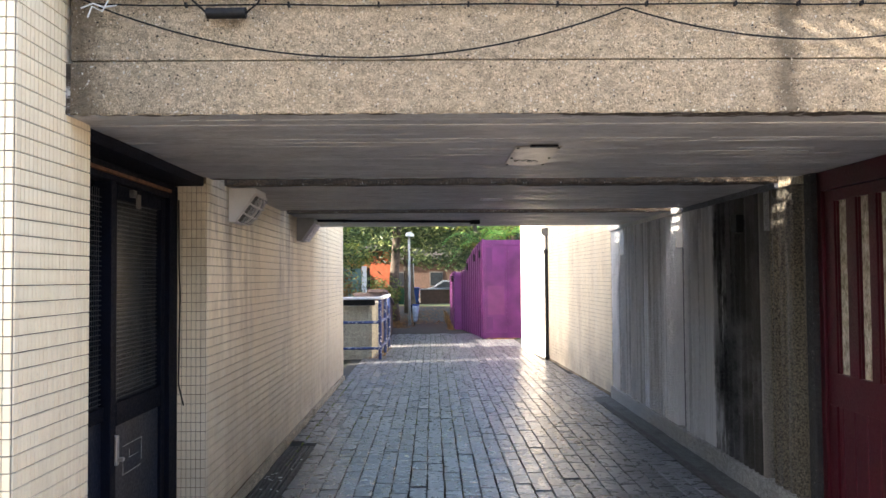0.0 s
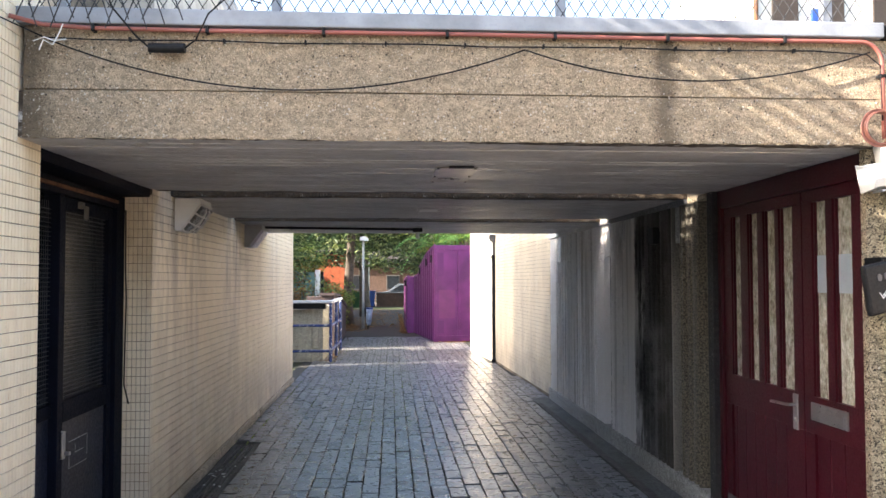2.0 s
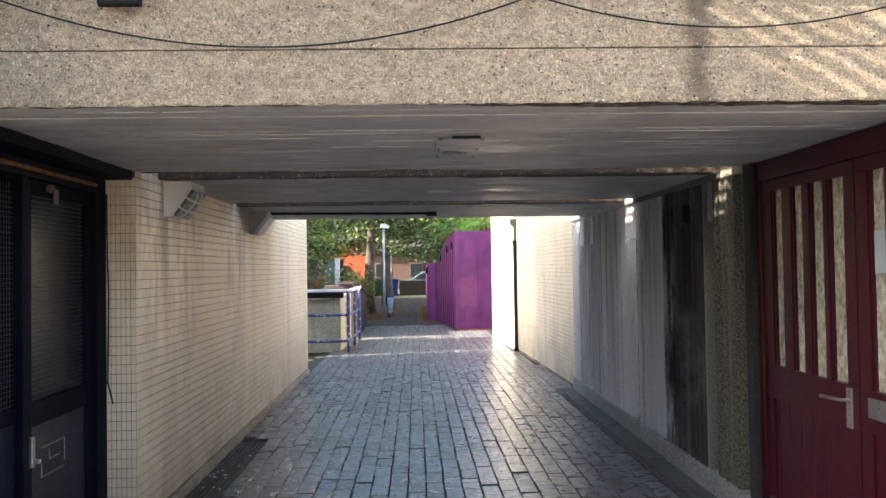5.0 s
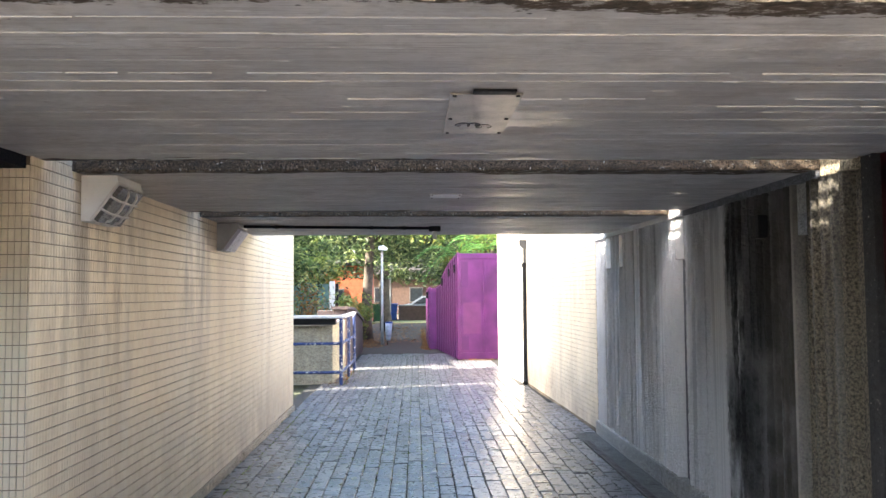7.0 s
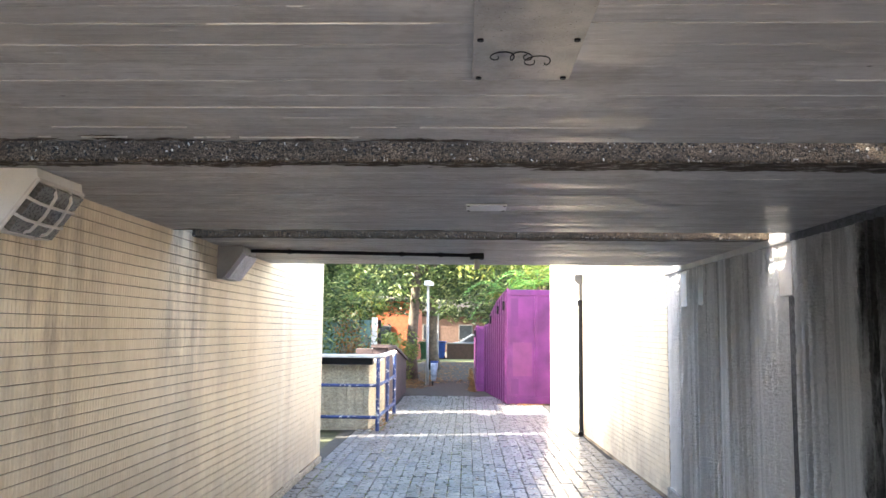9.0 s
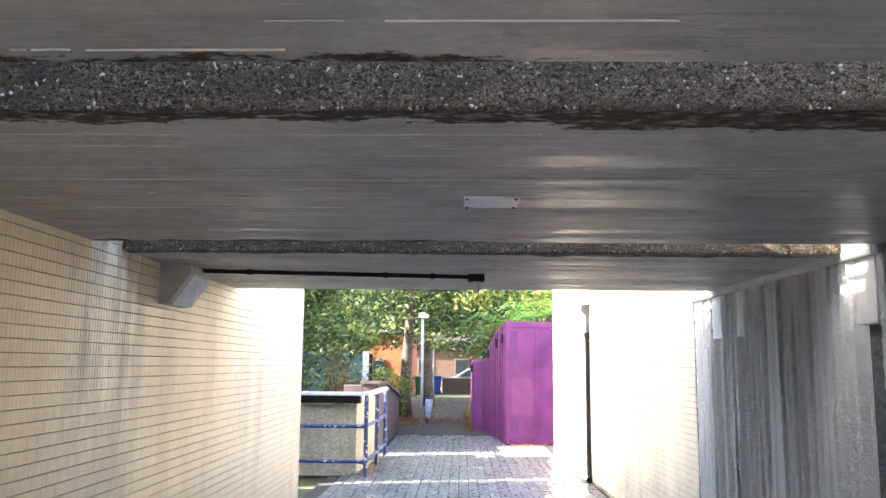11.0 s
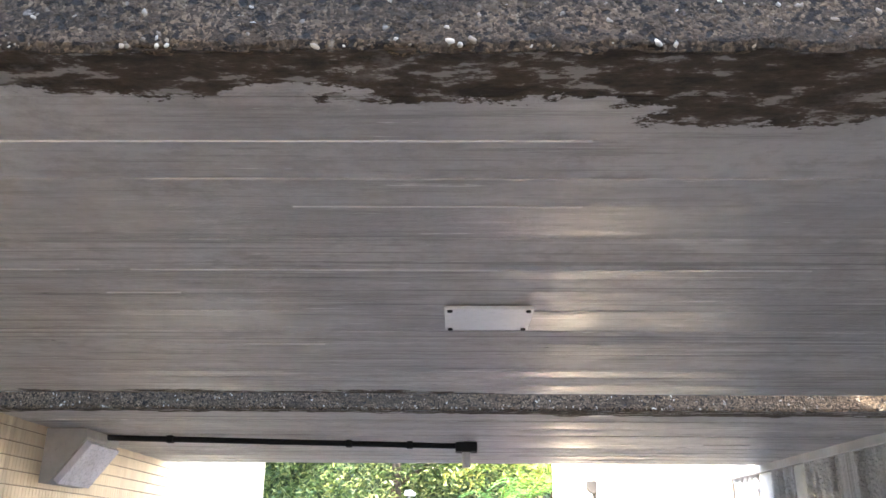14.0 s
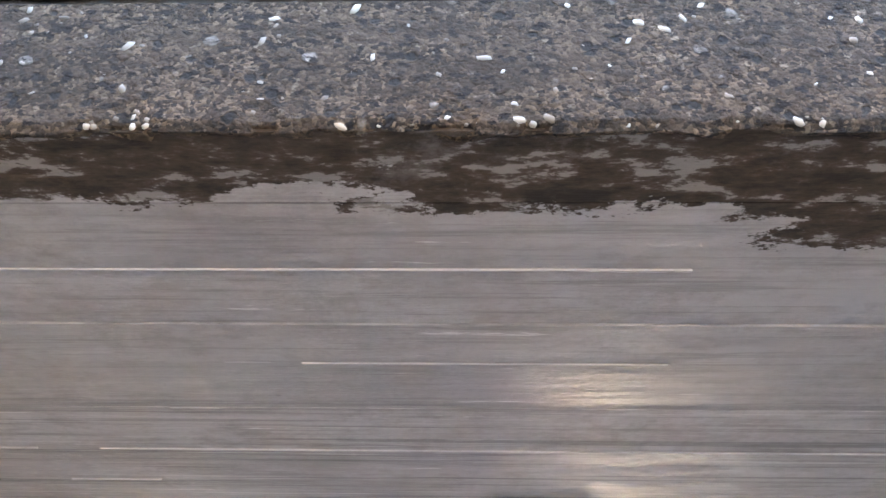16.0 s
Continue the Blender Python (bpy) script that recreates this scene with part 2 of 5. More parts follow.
def paver_stuff(name, by_object=False):
    """Blue-grey worn block paver."""
    n = Nodes(name, 0.5)
    own = n.own if by_object else n.island
    base = n.ramp(own, [(0.0, (0.06, 0.063, 0.072)), (0.5, (0.108, 0.113, 0.125)), (1.0, (0.17, 0.173, 0.184))])
    base = n.mix(base, (0.22, 0.22, 0.22), n.ramp(n.noise(22, 5, 0.65), [(0.52, 0.0), (0.8, 0.5)]))
    base = n.mix(base, (0.03, 0.03, 0.032), n.ramp(n.noise(1.1, 5, 0.6), [(0.5, 0.0), (0.8, 0.7)]))
    # darker towards the left side between y 2 and 8.4
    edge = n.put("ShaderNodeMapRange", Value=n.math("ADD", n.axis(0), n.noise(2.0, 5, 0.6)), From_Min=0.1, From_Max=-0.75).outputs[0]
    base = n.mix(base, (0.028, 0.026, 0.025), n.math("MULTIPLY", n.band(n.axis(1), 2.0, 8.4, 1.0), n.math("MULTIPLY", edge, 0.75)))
    # patchy paler tone that sets in beyond y 14
    dusty = n.math("MULTIPLY", n.put("ShaderNodeMapRange", Value=n.axis(1), From_Min=14.0, From_Max=17.5).outputs[0], n.ramp(n.noise(5, 5, 0.65), [(0.3, 0.1), (0.7, 0.45)]))
    base = n.mix(base, (0.22, 0.205, 0.185), dusty)
    n.colour(base)
    n.gloss(n.ramp(n.noise(14, 4), [(0.3, 0.2), (0.7, 0.42)]))
    return n.bump(n.noise(90, 4, 0.6), 0.35, 0.004).m


def leaf_stuff(name, dark, light, warm=(0.2, 0.2, 0.03)):
    n = Nodes(name, 0.5)
    c = n.ramp(n.island, [(0.0, dark), (0.6, light), (1.0, warm)])
    n.colour(n.mix(c, tuple(v * 0.4 for v in dark), n.ramp(n.noise(0.9), [(0.45, 0.0), (0.7, 0.6)])))
    tr = n.t.nodes.new("ShaderNodeBsdfTranslucent")
    n.t.links.new(c, tr.inputs["Color"])
    sh = n.t.nodes.new("ShaderNodeMixShader")
    sh.inputs[0].default_value = 0.4
    n.t.links.new(n.p.outputs[0], sh.inputs[1])
    n.t.links.new(tr.outputs[0], sh.inputs[2])
    n.t.links.new(sh.outputs[0], n.t.nodes["Material Output"].inputs["Surface"])
    return n.m


def ribbed_concrete(name):
    """Hammered ribbed concrete with a grey wash, a dark water stain and brown older patches."""
    n = Nodes(name, 0.85)
    vor = n.put("ShaderNodeTexVoronoi", Vector=n.pos, Scale=60.0)
    y, z = n.axis(1), n.axis(2)
    ys0 = n.math("ADD", y, n.math("MULTIPLY", n.math("SUBTRACT", n.noise(2.0, 4, 0.6, (1, 3, 0.2)), 0.5), 1.6))
    base = n.ramp(n.noise(55, 4, 0.65), [(0.3, (0.76, 0.76, 0.76)), (0.7, (0.93, 0.925, 0.915))])
    runs = n.noise(3.2, 6, 0.65, (1, 2.2, 0.16))
    base = n.mix(base, (0.82, 0.82, 0.83), n.ramp(runs, [(0.5, 0.0), (0.72, 0.75)]))
    base = n.mix(base, (0.16, 0.16, 0.165), n.math("MULTIPLY", n.band(ys0, 5.9, 7.5, 0.3), 0.2))
    wob = n.math("MULTIPLY", n.math("SUBTRACT", n.noise(2.6, 6, 0.7, (1, 1.6, 0.5)), 0.5), 0.4)
    ys = n.math("ADD", y, wob)
    dark = n.math("MULTIPLY", n.band(ys, 5.6, 6.84, 0.05), n.ramp(n.noise(1.8, 5, 0.6), [(0.25, 0.8), (0.55, 1.0)]))
    low = n.math("MULTIPLY", n.band(ys, 6.6, 6.86, 0.03), n.math("MAXIMUM", n.band(z, 0.15, 0.55, 0.12), n.band(z, 1.05, 1.7, 0.25)))
    low = n.math("MULTIPLY", low, n.ramp(n.noise(8.0, 5, 0.65, (1, 2, 0.15)), [(0.42, 0.0), (0.55, 1.0)]))
    brown = n.ramp(n.noise(70, 4, 0.65), [(0.36, (0.03, 0.026, 0.019)), (0.62, (0.2, 0.175, 0.125))])
    base = n.mix(base, brown, n.band(y, 5.0, 5.84, 0.02))
    pitch = n.mix((0.008, 0.008, 0.008), (0.05, 0.043, 0.034), n.band(y, 5.0, 6.25, 0.15))
    black = n.mix(pitch, (0.05, 0.047, 0.042), n.ramp(n.noise(50, 4), [(0.4, 0.0), (0.8, 0.8)]))
    base = n.mix(base, black, n.math("MULTIPLY", dark, n.put("ShaderNodeMapRange", Value=y, From_Min=5.8, From_Max=5.88).outputs[0]))
    base = n.mix(base, (0.34, 0.3, 0.24), n.math("MULTIPLY", n.band(y, 5.832, 5.868, 0.004), n.ramp(n.noise(3.0, 4, 0.6, (1, 1, 0.5)), [(0.35, 0.1), (0.6, 0.9)])))
    base = n.mix(base, (0.5, 0.5, 0.51), n.math("MULTIPLY", low, 0.85))
    # mottled and darker towards the top, up to y 7.7
    upper_dark = n.math("MULTIPLY", n.band(y, 5.0, 7.7, 0.2), n.put("ShaderNodeMapRange", Value=z, From_Min=1.5, From_Max=2.2).outputs[0])
    base = n.mix(base, (0.04, 0.037, 0.034), n.math("MULTIPLY", upper_dark, n.ramp(n.noise(3.0, 5, 0.65, (1, 2, 0.3)), [(0.42, 0.0), (0.62, 0.6)])))
    base = n.mix(base, (0.16, 0.15, 0.14), n.ramp(n.noise(3.0, 5, 0.65, (1, 5, 0.06)), [(0.58, 0.0), (0.68, 0.3)]))
    base = n.mix(base, (0.33, 0.31, 0.275), n.math("MULTIPLY", n.band(y, 8.35, 10.35, 0.08), n.ramp(n.noise(9.0, 3, 0.6, (0.05, 1.2, 0.03)), [(0.5, 0.0), (0.58, 0.42)])))
    base = n.mix(base, (0.2, 0.2, 0.205), n.ramp(n.noise(9.0, 3, 0.6, (0.05, 1, 0.02)), [(0.53, 0.0), (0.64, 0.45)]))
    # whiter bands around y 8 and at the far end
    base = n.mix(base, (0.9, 0.9, 0.9), n.math("MULTIPLY", n.math("MAXIMUM", n.band(y, 7.87, 8.25, 0.04), n.band(y, 10.35, 10.8, 0.05)), 0.85))
    n.colour(base)
    return n.bump(n.math("ADD", vor.outputs["Distance"], n.math("MULTIPLY", n.noise(60, 6, 0.75), 2.0)), 1.0, 0.012).m


M_SOFFIT = soffit_paint("soffit_paint")
M_FIN = plain("pale_board_fin", (0.58, 0.58, 0.585), 0.5, var=0.1)
M_PEBBLE = Nodes("pale_pebble", 0.6)
M_PEBBLE = M_PEBBLE.colour(M_PEBBLE.ramp(M_PEBBLE.island, [(0.0, (0.2, 0.16, 0.12)), (0.5, (0.4, 0.35, 0.28)), (1.0, (0.74, 0.7, 0.62))])).m
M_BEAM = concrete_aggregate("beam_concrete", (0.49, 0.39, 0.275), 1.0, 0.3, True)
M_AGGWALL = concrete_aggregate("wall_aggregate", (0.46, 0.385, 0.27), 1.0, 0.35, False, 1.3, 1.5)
# darker, warmer mix of the same aggregate for inner beams and upstands
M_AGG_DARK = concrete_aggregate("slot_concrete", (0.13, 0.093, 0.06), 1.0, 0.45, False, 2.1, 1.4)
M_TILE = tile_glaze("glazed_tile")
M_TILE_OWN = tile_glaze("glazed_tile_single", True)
grout = Nodes("grout", 0.9)
grout.colour(grout.ramp(grout.noise(1.7, 6, 0.65, (1, 1, 0.8)), [(0.38, (0.07, 0.055, 0.042)), (0.52, (0.2, 0.155, 0.11)), (0.66, (0.42, 0.34, 0.25))]))
M_GROUT = grout.bump(grout.noise(80, 3), 0.3, 0.003).m
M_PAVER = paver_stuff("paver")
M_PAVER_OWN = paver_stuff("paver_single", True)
M_JOINT = plain("paver_joint", (0.025, 0.025, 0.022), 0.95, var=0.4)
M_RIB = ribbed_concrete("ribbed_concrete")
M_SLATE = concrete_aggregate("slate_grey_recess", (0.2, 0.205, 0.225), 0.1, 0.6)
M_KERB = concrete_aggregate("plinth_concrete", (0.40, 0.40, 0.385), 0.3, 0.45)
M_PLINTH = concrete_aggregate("pale_plinth_render", (0.56, 0.49, 0.39), 0.2, 0.5)
M_HEAD = plain("pale_concrete_paint", (0.58, 0.57, 0.55), 0.7, var=0.2, scale=3.0)
M_DRAIN = plain("dull_iron", (0.085, 0.078, 0.07), 0.7, var=0.5, scale=14)
# buff tone of the unseen yard is set for the warm light it bounces
M_YARD = concrete_aggregate("warm_bounce_paving", (0.22, 0.19, 0.15), 0.2, 0.5)
M_REVEAL = concrete_aggregate("dirty_reveal", (0.03, 0.03, 0.032), 0.5, 0.6)
M_SLAB = concrete_aggregate("edge_slab", (0.16, 0.162, 0.155), 0.2, 0.5)
M_BLUEBLACK = plain("blue_black_paint", (0.003, 0.0045, 0.011), 0.7)
M_BLUEBLACK.node_tree.nodes["Principled BSDF"].inputs["Specular IOR Level"].default_value = 0.1
M_WIRE = plain("dark_wire", (0.025, 0.025, 0.027), 0.7)
M_DOORGLASS = plain("dim_glass", (0.006, 0.007, 0.009), 0.18)
M_DOORGLASS.node_tree.nodes["Principled BSDF"].inputs["Specular IOR Level"].default_value = 0.5
M_BLACK = plain("black_plastic", (0.006, 0.006, 0.007), 0.6)
M_BLACK.node_tree.nodes["Principled BSDF"].inputs["Specular IOR Level"].default_value = 0.25
M_RED = plain("dark_red_paint", (0.034, 0.0017, 0.0055), 0.42, var=0.15)
M_RED.node_tree.nodes["Principled BSDF"].inputs["Specular IOR Level"].default_value = 0.3
M_KICK = plain("painted_grey_plate", (0.085, 0.09, 0.098), 0.6)
M_NAVY = plain("navy_paint", (0.004, 0.008, 0.022), 0.5, var=0.3, scale=4.0)
M_CHALK = plain("faint_chalk", (0.4, 0.42, 0.42), 0.9, var=0.6, scale=40)
M_STEEL = plain("brushed_steel", (0.4, 0.4, 0.405), 0.38, 0.9)
M_GALV = plain("galvanised_steel", (0.27, 0.29, 0.32), 0.6, 0.1)
M_WHITE = plain("white_casing", (0.72, 0.72, 0.7), 0.45, var=0.1)
M_PIPEGREY = plain("weathered_grey", (0.1, 0.095, 0.09), 0.7)
M_PAPER = plain("paper", (0.27, 0.31, 0.35), 0.7, var=0.1)
M_GREYPL = plain("grey_casing", (0.36, 0.36, 0.36), 0.5, var=0.2)
M_ORANGE = plain("orange_conduit_paint", (0.29, 0.095, 0.075), 0.5, var=0.2)
M_COPPER = plain("copper_wire", (0.3, 0.115, 0.08), 0.4)
M_PURPLE = plain("purple_paint", (0.195, 0.034, 0.155), 0.45, var=0.3, scale=2.0)
# shade on the units' long sides is put into this darker purple
M_PURPLE_SHADE = plain("shaded_purple_paint", (0.11, 0.017, 0.095), 0.45, var=0.15)
M_PATCH_DK = plain("dark_patch_purple", (0.155, 0.026, 0.13), 0.45, var=0.1)
M_PATCH = plain("faded_purple_paint", (0.225, 0.05, 0.155), 0.55, var=0.12, scale=4.0)
chip = Nodes("chipped_blue_paint", 0.55)
chip.colour(chip.mix(chip.ramp(chip.noise(9, 4), [(0.3, (0.008, 0.02, 0.085)), (0.7, (0.02, 0.05, 0.18))]), (0.6, 0.6, 0.6), chip.ramp(chip.noise(16, 5, 0.7), [(0.58, 0.0), (0.61, 0.9)])))
M_RAIL = chip.bump(chip.noise(40, 4), 0.3, 0.004).m
M_RAILTOP = plain("worn_white_paint", (0.62, 0.6, 0.58), 0.55, var=0.2)
M_RAMP = concrete_aggregate("ramp_concrete", (0.66, 0.57, 0.42), 0.3, 0.55)
M_BRICK = plain("purple_brown_brick", (0.085, 0.06, 0.058), 0.9, var=0.3)
M_ASPHALT = plain("path_asphalt", (0.045, 0.033, 0.026), 0.9, var=0.35)
M_GRASS = plain("ground_earth", (0.05, 0.055, 0.025), 0.95, var=0.5)
M_BARK = plain("bark", (0.085, 0.066, 0.05), 0.95, var=0.5, scale=9, bump=0.8)
M_FROND = leaf_stuff("frond_leaf", (0.05, 0.15, 0.03), (0.13, 0.32, 0.07), (0.25, 0.42, 0.1))
M_LEAF = leaf_stuff("leaf", (0.014, 0.032, 0.012), (0.11, 0.18, 0.055), (0.38, 0.42, 0.16))
M_LEAF_LT = leaf_stuff("leaf_light", (0.08, 0.14, 0.03), (0.2, 0.28, 0.06), (0.35, 0.32, 0.08))
M_LEAF_DK = leaf_stuff("leaf_dark", (0.012, 0.025, 0.01), (0.06, 0.1, 0.035), (0.2, 0.24, 0.09))
M_DRY = leaf_stuff("dry_leaf", (0.16, 0.06, 0.02), (0.3, 0.14, 0.04), (0.4, 0.24, 0.08))
M_ORANGEWALL = plain("orange_render", (0.45, 0.115, 0.05), 0.8)
M_LINER = plain("plastic_liner", (0.4, 0.45, 0.53), 0.4, var=0.4, scale=9.0)
M_POST = plain("grey_post_paint", (0.36, 0.36, 0.35), 0.5)
M_BLUEBIN = plain("blue_plastic", (0.02, 0.07, 0.3), 0.4)
M_GREENFENCE = plain("pale_green_sheet", (0.12, 0.22, 0.2), 0.6)
M_BRICKRED = plain("red_brick", (0.1, 0.06, 0.045), 0.9)
M_CARPAINT = plain("silver_car_paint", (0.35, 0.4, 0.45), 0.25, 0.5)
M_DARKGLASS = plain("dark_glass", (0.02, 0.025, 0.03), 0.08)
M_MESH = plain("brown_mesh_panel", (0.035, 0.026, 0.022), 0.8, var=0.3, scale=30)
M_RENDERWHITE = plain("white_render", (0.7, 0.69, 0.66), 0.9, var=0.12)
M_RENDER = plain("pale_wall", (0.5, 0.45, 0.38), 0.9)
M_RUST = plain("rusty_steel", (0.12, 0.055, 0.028), 0.8, 0.2, 0.5, 20)


# ---- mesh helpers ----
def box(bm, x0, x1, y0, y1, z0, z1, bevel=0.0, m=None):
    made = bmesh.ops.create_cube(bm, size=1.0)["verts"]
    for v in made:
        v.co = Vector(((x0 + x1) / 2 + v.co.x * (x1 - x0), (y0 + y1) / 2 + v.co.y * (y1 - y0), (z0 + z1) / 2 + v.co.z * (z1 - z0)))
    if bevel:
        edges = list({e for v in made for e in v.link_edges})
        made = bmesh.ops.bevel(bm, geom=edges, offset=bevel, segments=2, affect="EDGES", profile=0.5)["verts"]
    if m is not None:
        bmesh.ops.transform(bm, matrix=m, verts=made)
    return bm


def one_box(*a, **k):
    return box(bmesh.new(), *a, **k)


def rod(bm, a, b, r, r2=None, sides=10):
    """A round bar from a to b."""
    a, b = Vector(a), Vector(b)
    m = Matrix.Translation((a + b) / 2) @ (b - a).to_track_quat("Z", "Y").to_matrix().to_4x4()
    bmesh.ops.create_cone(bm, cap_ends=True, segments=sides, radius1=r, radius2=r if r2 is None else r2, depth=(b - a).length, matrix=m)
    return bm


def tube(bm, pts, r, sides=8):
    """A bent tube through the points; r may be a list."""
    pts = [Vector(p) for p in pts]
    radii = r if isinstance(r, list) else [r] * len(pts)
    rings, side = [], None
    for i, p in enumerate(pts):
        way = (pts[min(i + 1, len(pts) - 1)] - pts[max(i - 1, 0)]).normalized()
        if side is None:
            side = way.orthogonal().normalized()
        side = (side - way * side.dot(way)).normalized()
        up = way.cross(side)
        rings.append([bm.verts.new(p + (side * math.cos(a) + up * math.sin(a)) * radii[i]) for a in (2 * math.pi * k / sides for k in range(sides))])
    for p, q in zip(rings, rings[1:]):
        for k in range(sides):
            bm.faces.new((p[k], p[(k + 1) % sides], q[(k + 1) % sides], q[k]))
    bm.faces.new(rings[0][::-1])
    bm.faces.new(rings[-1])
    return bm


def sag(a, b, drop, n=24):
    a, b = Vector(a), Vector(b)
    return [a.lerp(b, i / n) + Vector((0, 0, -drop * 4 * (i / n) * (1 - i / n))) for i in range(n + 1)]


def prism(bm, profile, axis, lo, hi):
    """Extrudes a closed profile of 2D points along an axis (0, 1 or 2)."""
    def at(p, w):
        c = list(p)
        c.insert(axis, w)
        return bm.verts.new(c)
    a, b = [at(p, lo) for p in profile], [at(p, hi) for p in profile]
    bm.faces.new(a)
    bm.faces.new(b[::-1])
    for i in range(len(a)):
        j = (i + 1) % len(a)
        bm.faces.new((a[j], a[i], b[i], b[j]))
    bmesh.ops.recalc_face_normals(bm, faces=bm.faces[:])
    return bm


def mesh_of(name, bm, material, smooth=False):
    me = bpy.data.meshes.new(name)
    bm.to_mesh(me)
    bm.free()
    me.materials.append(material)
    if smooth:
        for p in me.polygons:
            p.use_smooth = True
    return me


def setting(name, bm, material, label, category, smooth=False):
    return tagged(new(name, mesh_of(name, bm, material, smooth)), label, category, kind="structure")


def solo(name, bm, material, label, category, group="", kind="", smooth=False):
    """A thing that is one mesh."""
    return tagged(new(name, mesh_of(name, bm, material, smooth)), label, category, group, kind)


def thing(name, m, label, category, group="", kind=""):
    """An Empty at the thing's base, for its parts."""
    ob = new(name)
    ob.empty_display_size = 0.1
    ob.matrix_world = m if isinstance(m, Matrix) else Matrix.Translation(m)
    return tagged(ob, label, category, group, kind)


def part(name, bm, material, parent, label="", local=False, smooth=False):
    """One mesh under a thing or part; bm is in the world unless local."""
    top = parent
    while top.parent:
        top = top.parent
    if not local:
        bm.transform(top.matrix_basis.inverted())
    ob = new(name, mesh_of(name, bm, material, smooth))
    ob.parent = parent
    return tagged(ob, label)


# ---- the passage: plan ----
LEFT, RIGHT, SOFFIT = -1.42, 2.40, 2.245
DECKS = [(3.14, 5.26), (5.55, 7.62), (7.96, 10.16)]
TILE_W, TILE_H = 0.030, 0.0577

# ground and floors
setting("ground", one_box(-300, 300, -300, 500, -0.5, -0.06), M_GRASS, "earth and rough grass reaching to the horizon", "ground")
setting("paving_bed", one_box(-1.6, 2.112, -8, 23.3, -0.06, -0.016), M_JOINT, "dark mossy joints under the block paving", "floor")
bm = one_box(2.113, 2.40, 3.235, 5.297, -0.06, -0.004)
for k in range(10):
    box(bm, 2.196, 2.40, 5.3 + 0.5 * k, 5.796 + 0.5 * k, -0.06, -0.004 - 0.002 * (k % 3), 0.004)
box(bm, 2.113, 2.40, 10.3, 10.8, -0.06, -0.004)
setting("pavement_edge", bm, M_SLAB, "grey slab strip between the drain and the ribbed wall", "floor")
setting("pavement_yard", one_box(-14, -1.6, -8, 2.77, -0.06, -0.01), M_YARD, "unseen yard paving, coloured buff to bounce warm light", "floor")
setting("pavement_side", one_box(2.113, 8, -8, 3.23, -0.06, -0.012), M_YARD, "unseen strip beside the passage mouth, coloured buff to bounce warm light", "floor")
setting("pavement_exit", one_box(2.114, 2.9, 10.8, 21.2, -0.06, -0.014), M_JOINT, "grey paving beyond the passage", "floor")
setting("path", one_box(-1.9, 1.6, 23.3, 46, -0.06, -0.008), M_ASPHALT, "worn asphalt footpath with fallen leaves", "path")

def ragged_edge(bm, x0, x1, y, seed):
    """The chipped lower arris of a beam, as a strip of uneven short facets."""
    rng = random.Random(seed)
    n = int((min(x1, 2.5) - x0) / 0.022)
    rows = []
    for k in range(n + 1):
        x = x0 + (min(x1, 2.5) - x0) * k / n
        bite = rng.uniform(0, 0.004) + (rng.uniform(0.004, 0.012) if rng.random() < 0.12 else 0)
        z = SOFFIT + rng.uniform(-0.005, 0.002)
        rows.append([bm.verts.new(q) for q in ((x, y - 0.001, SOFFIT + 0.03), (x, y - 0.004 + bite, z + 0.008), (x, y + bite, z - 0.002), (x, y + 0.012 + rng.uniform(0, 0.008), SOFFIT + 0.001))])
    for a, b in zip(rows, rows[1:]):
        for q in range(3):
            bm.faces.new((a[q], b[q], b[q + 1], a[q + 1]))


def pebbles(y, z1, seed, parent):
    """Pale stones standing out of the beam's face, thickest along its lower edge."""
    rng = random.Random(seed)
    bm = bmesh.new()
    for k in range(1400):
        edge = k < 500
        x = rng.uniform(LEFT + 0.03, 2.45)
        z = SOFFIT + rng.uniform(0.002, 0.012) if edge else rng.uniform(SOFFIT + 0.01, z1 - 0.01)
        r = 0.0014 + 0.0042 * rng.random() ** 2
        m = Matrix.Translation((x, y + 0.0015, z)) @ Euler((0, rng.uniform(0, 3), 0)).to_matrix().to_4x4() @ Matrix.Diagonal((rng.uniform(0.8, 1.8), 0.7, rng.uniform(0.6, 1.0), 1))
        bmesh.ops.create_icosphere(bm, subdivisions=1, radius=r, matrix=m)
    ob = tagged(new("pebbles", mesh_of("pebbles", bm, M_PEBBLE, True)), "pale pebbles in the concrete face", kind="stuff")
    ob.parent = parent


BOARDS = (0.096, 0.11, 0.117, 0.099, 0.143, 0.165, 0.07, 0.085, 0.06, 0.08, 0.07)
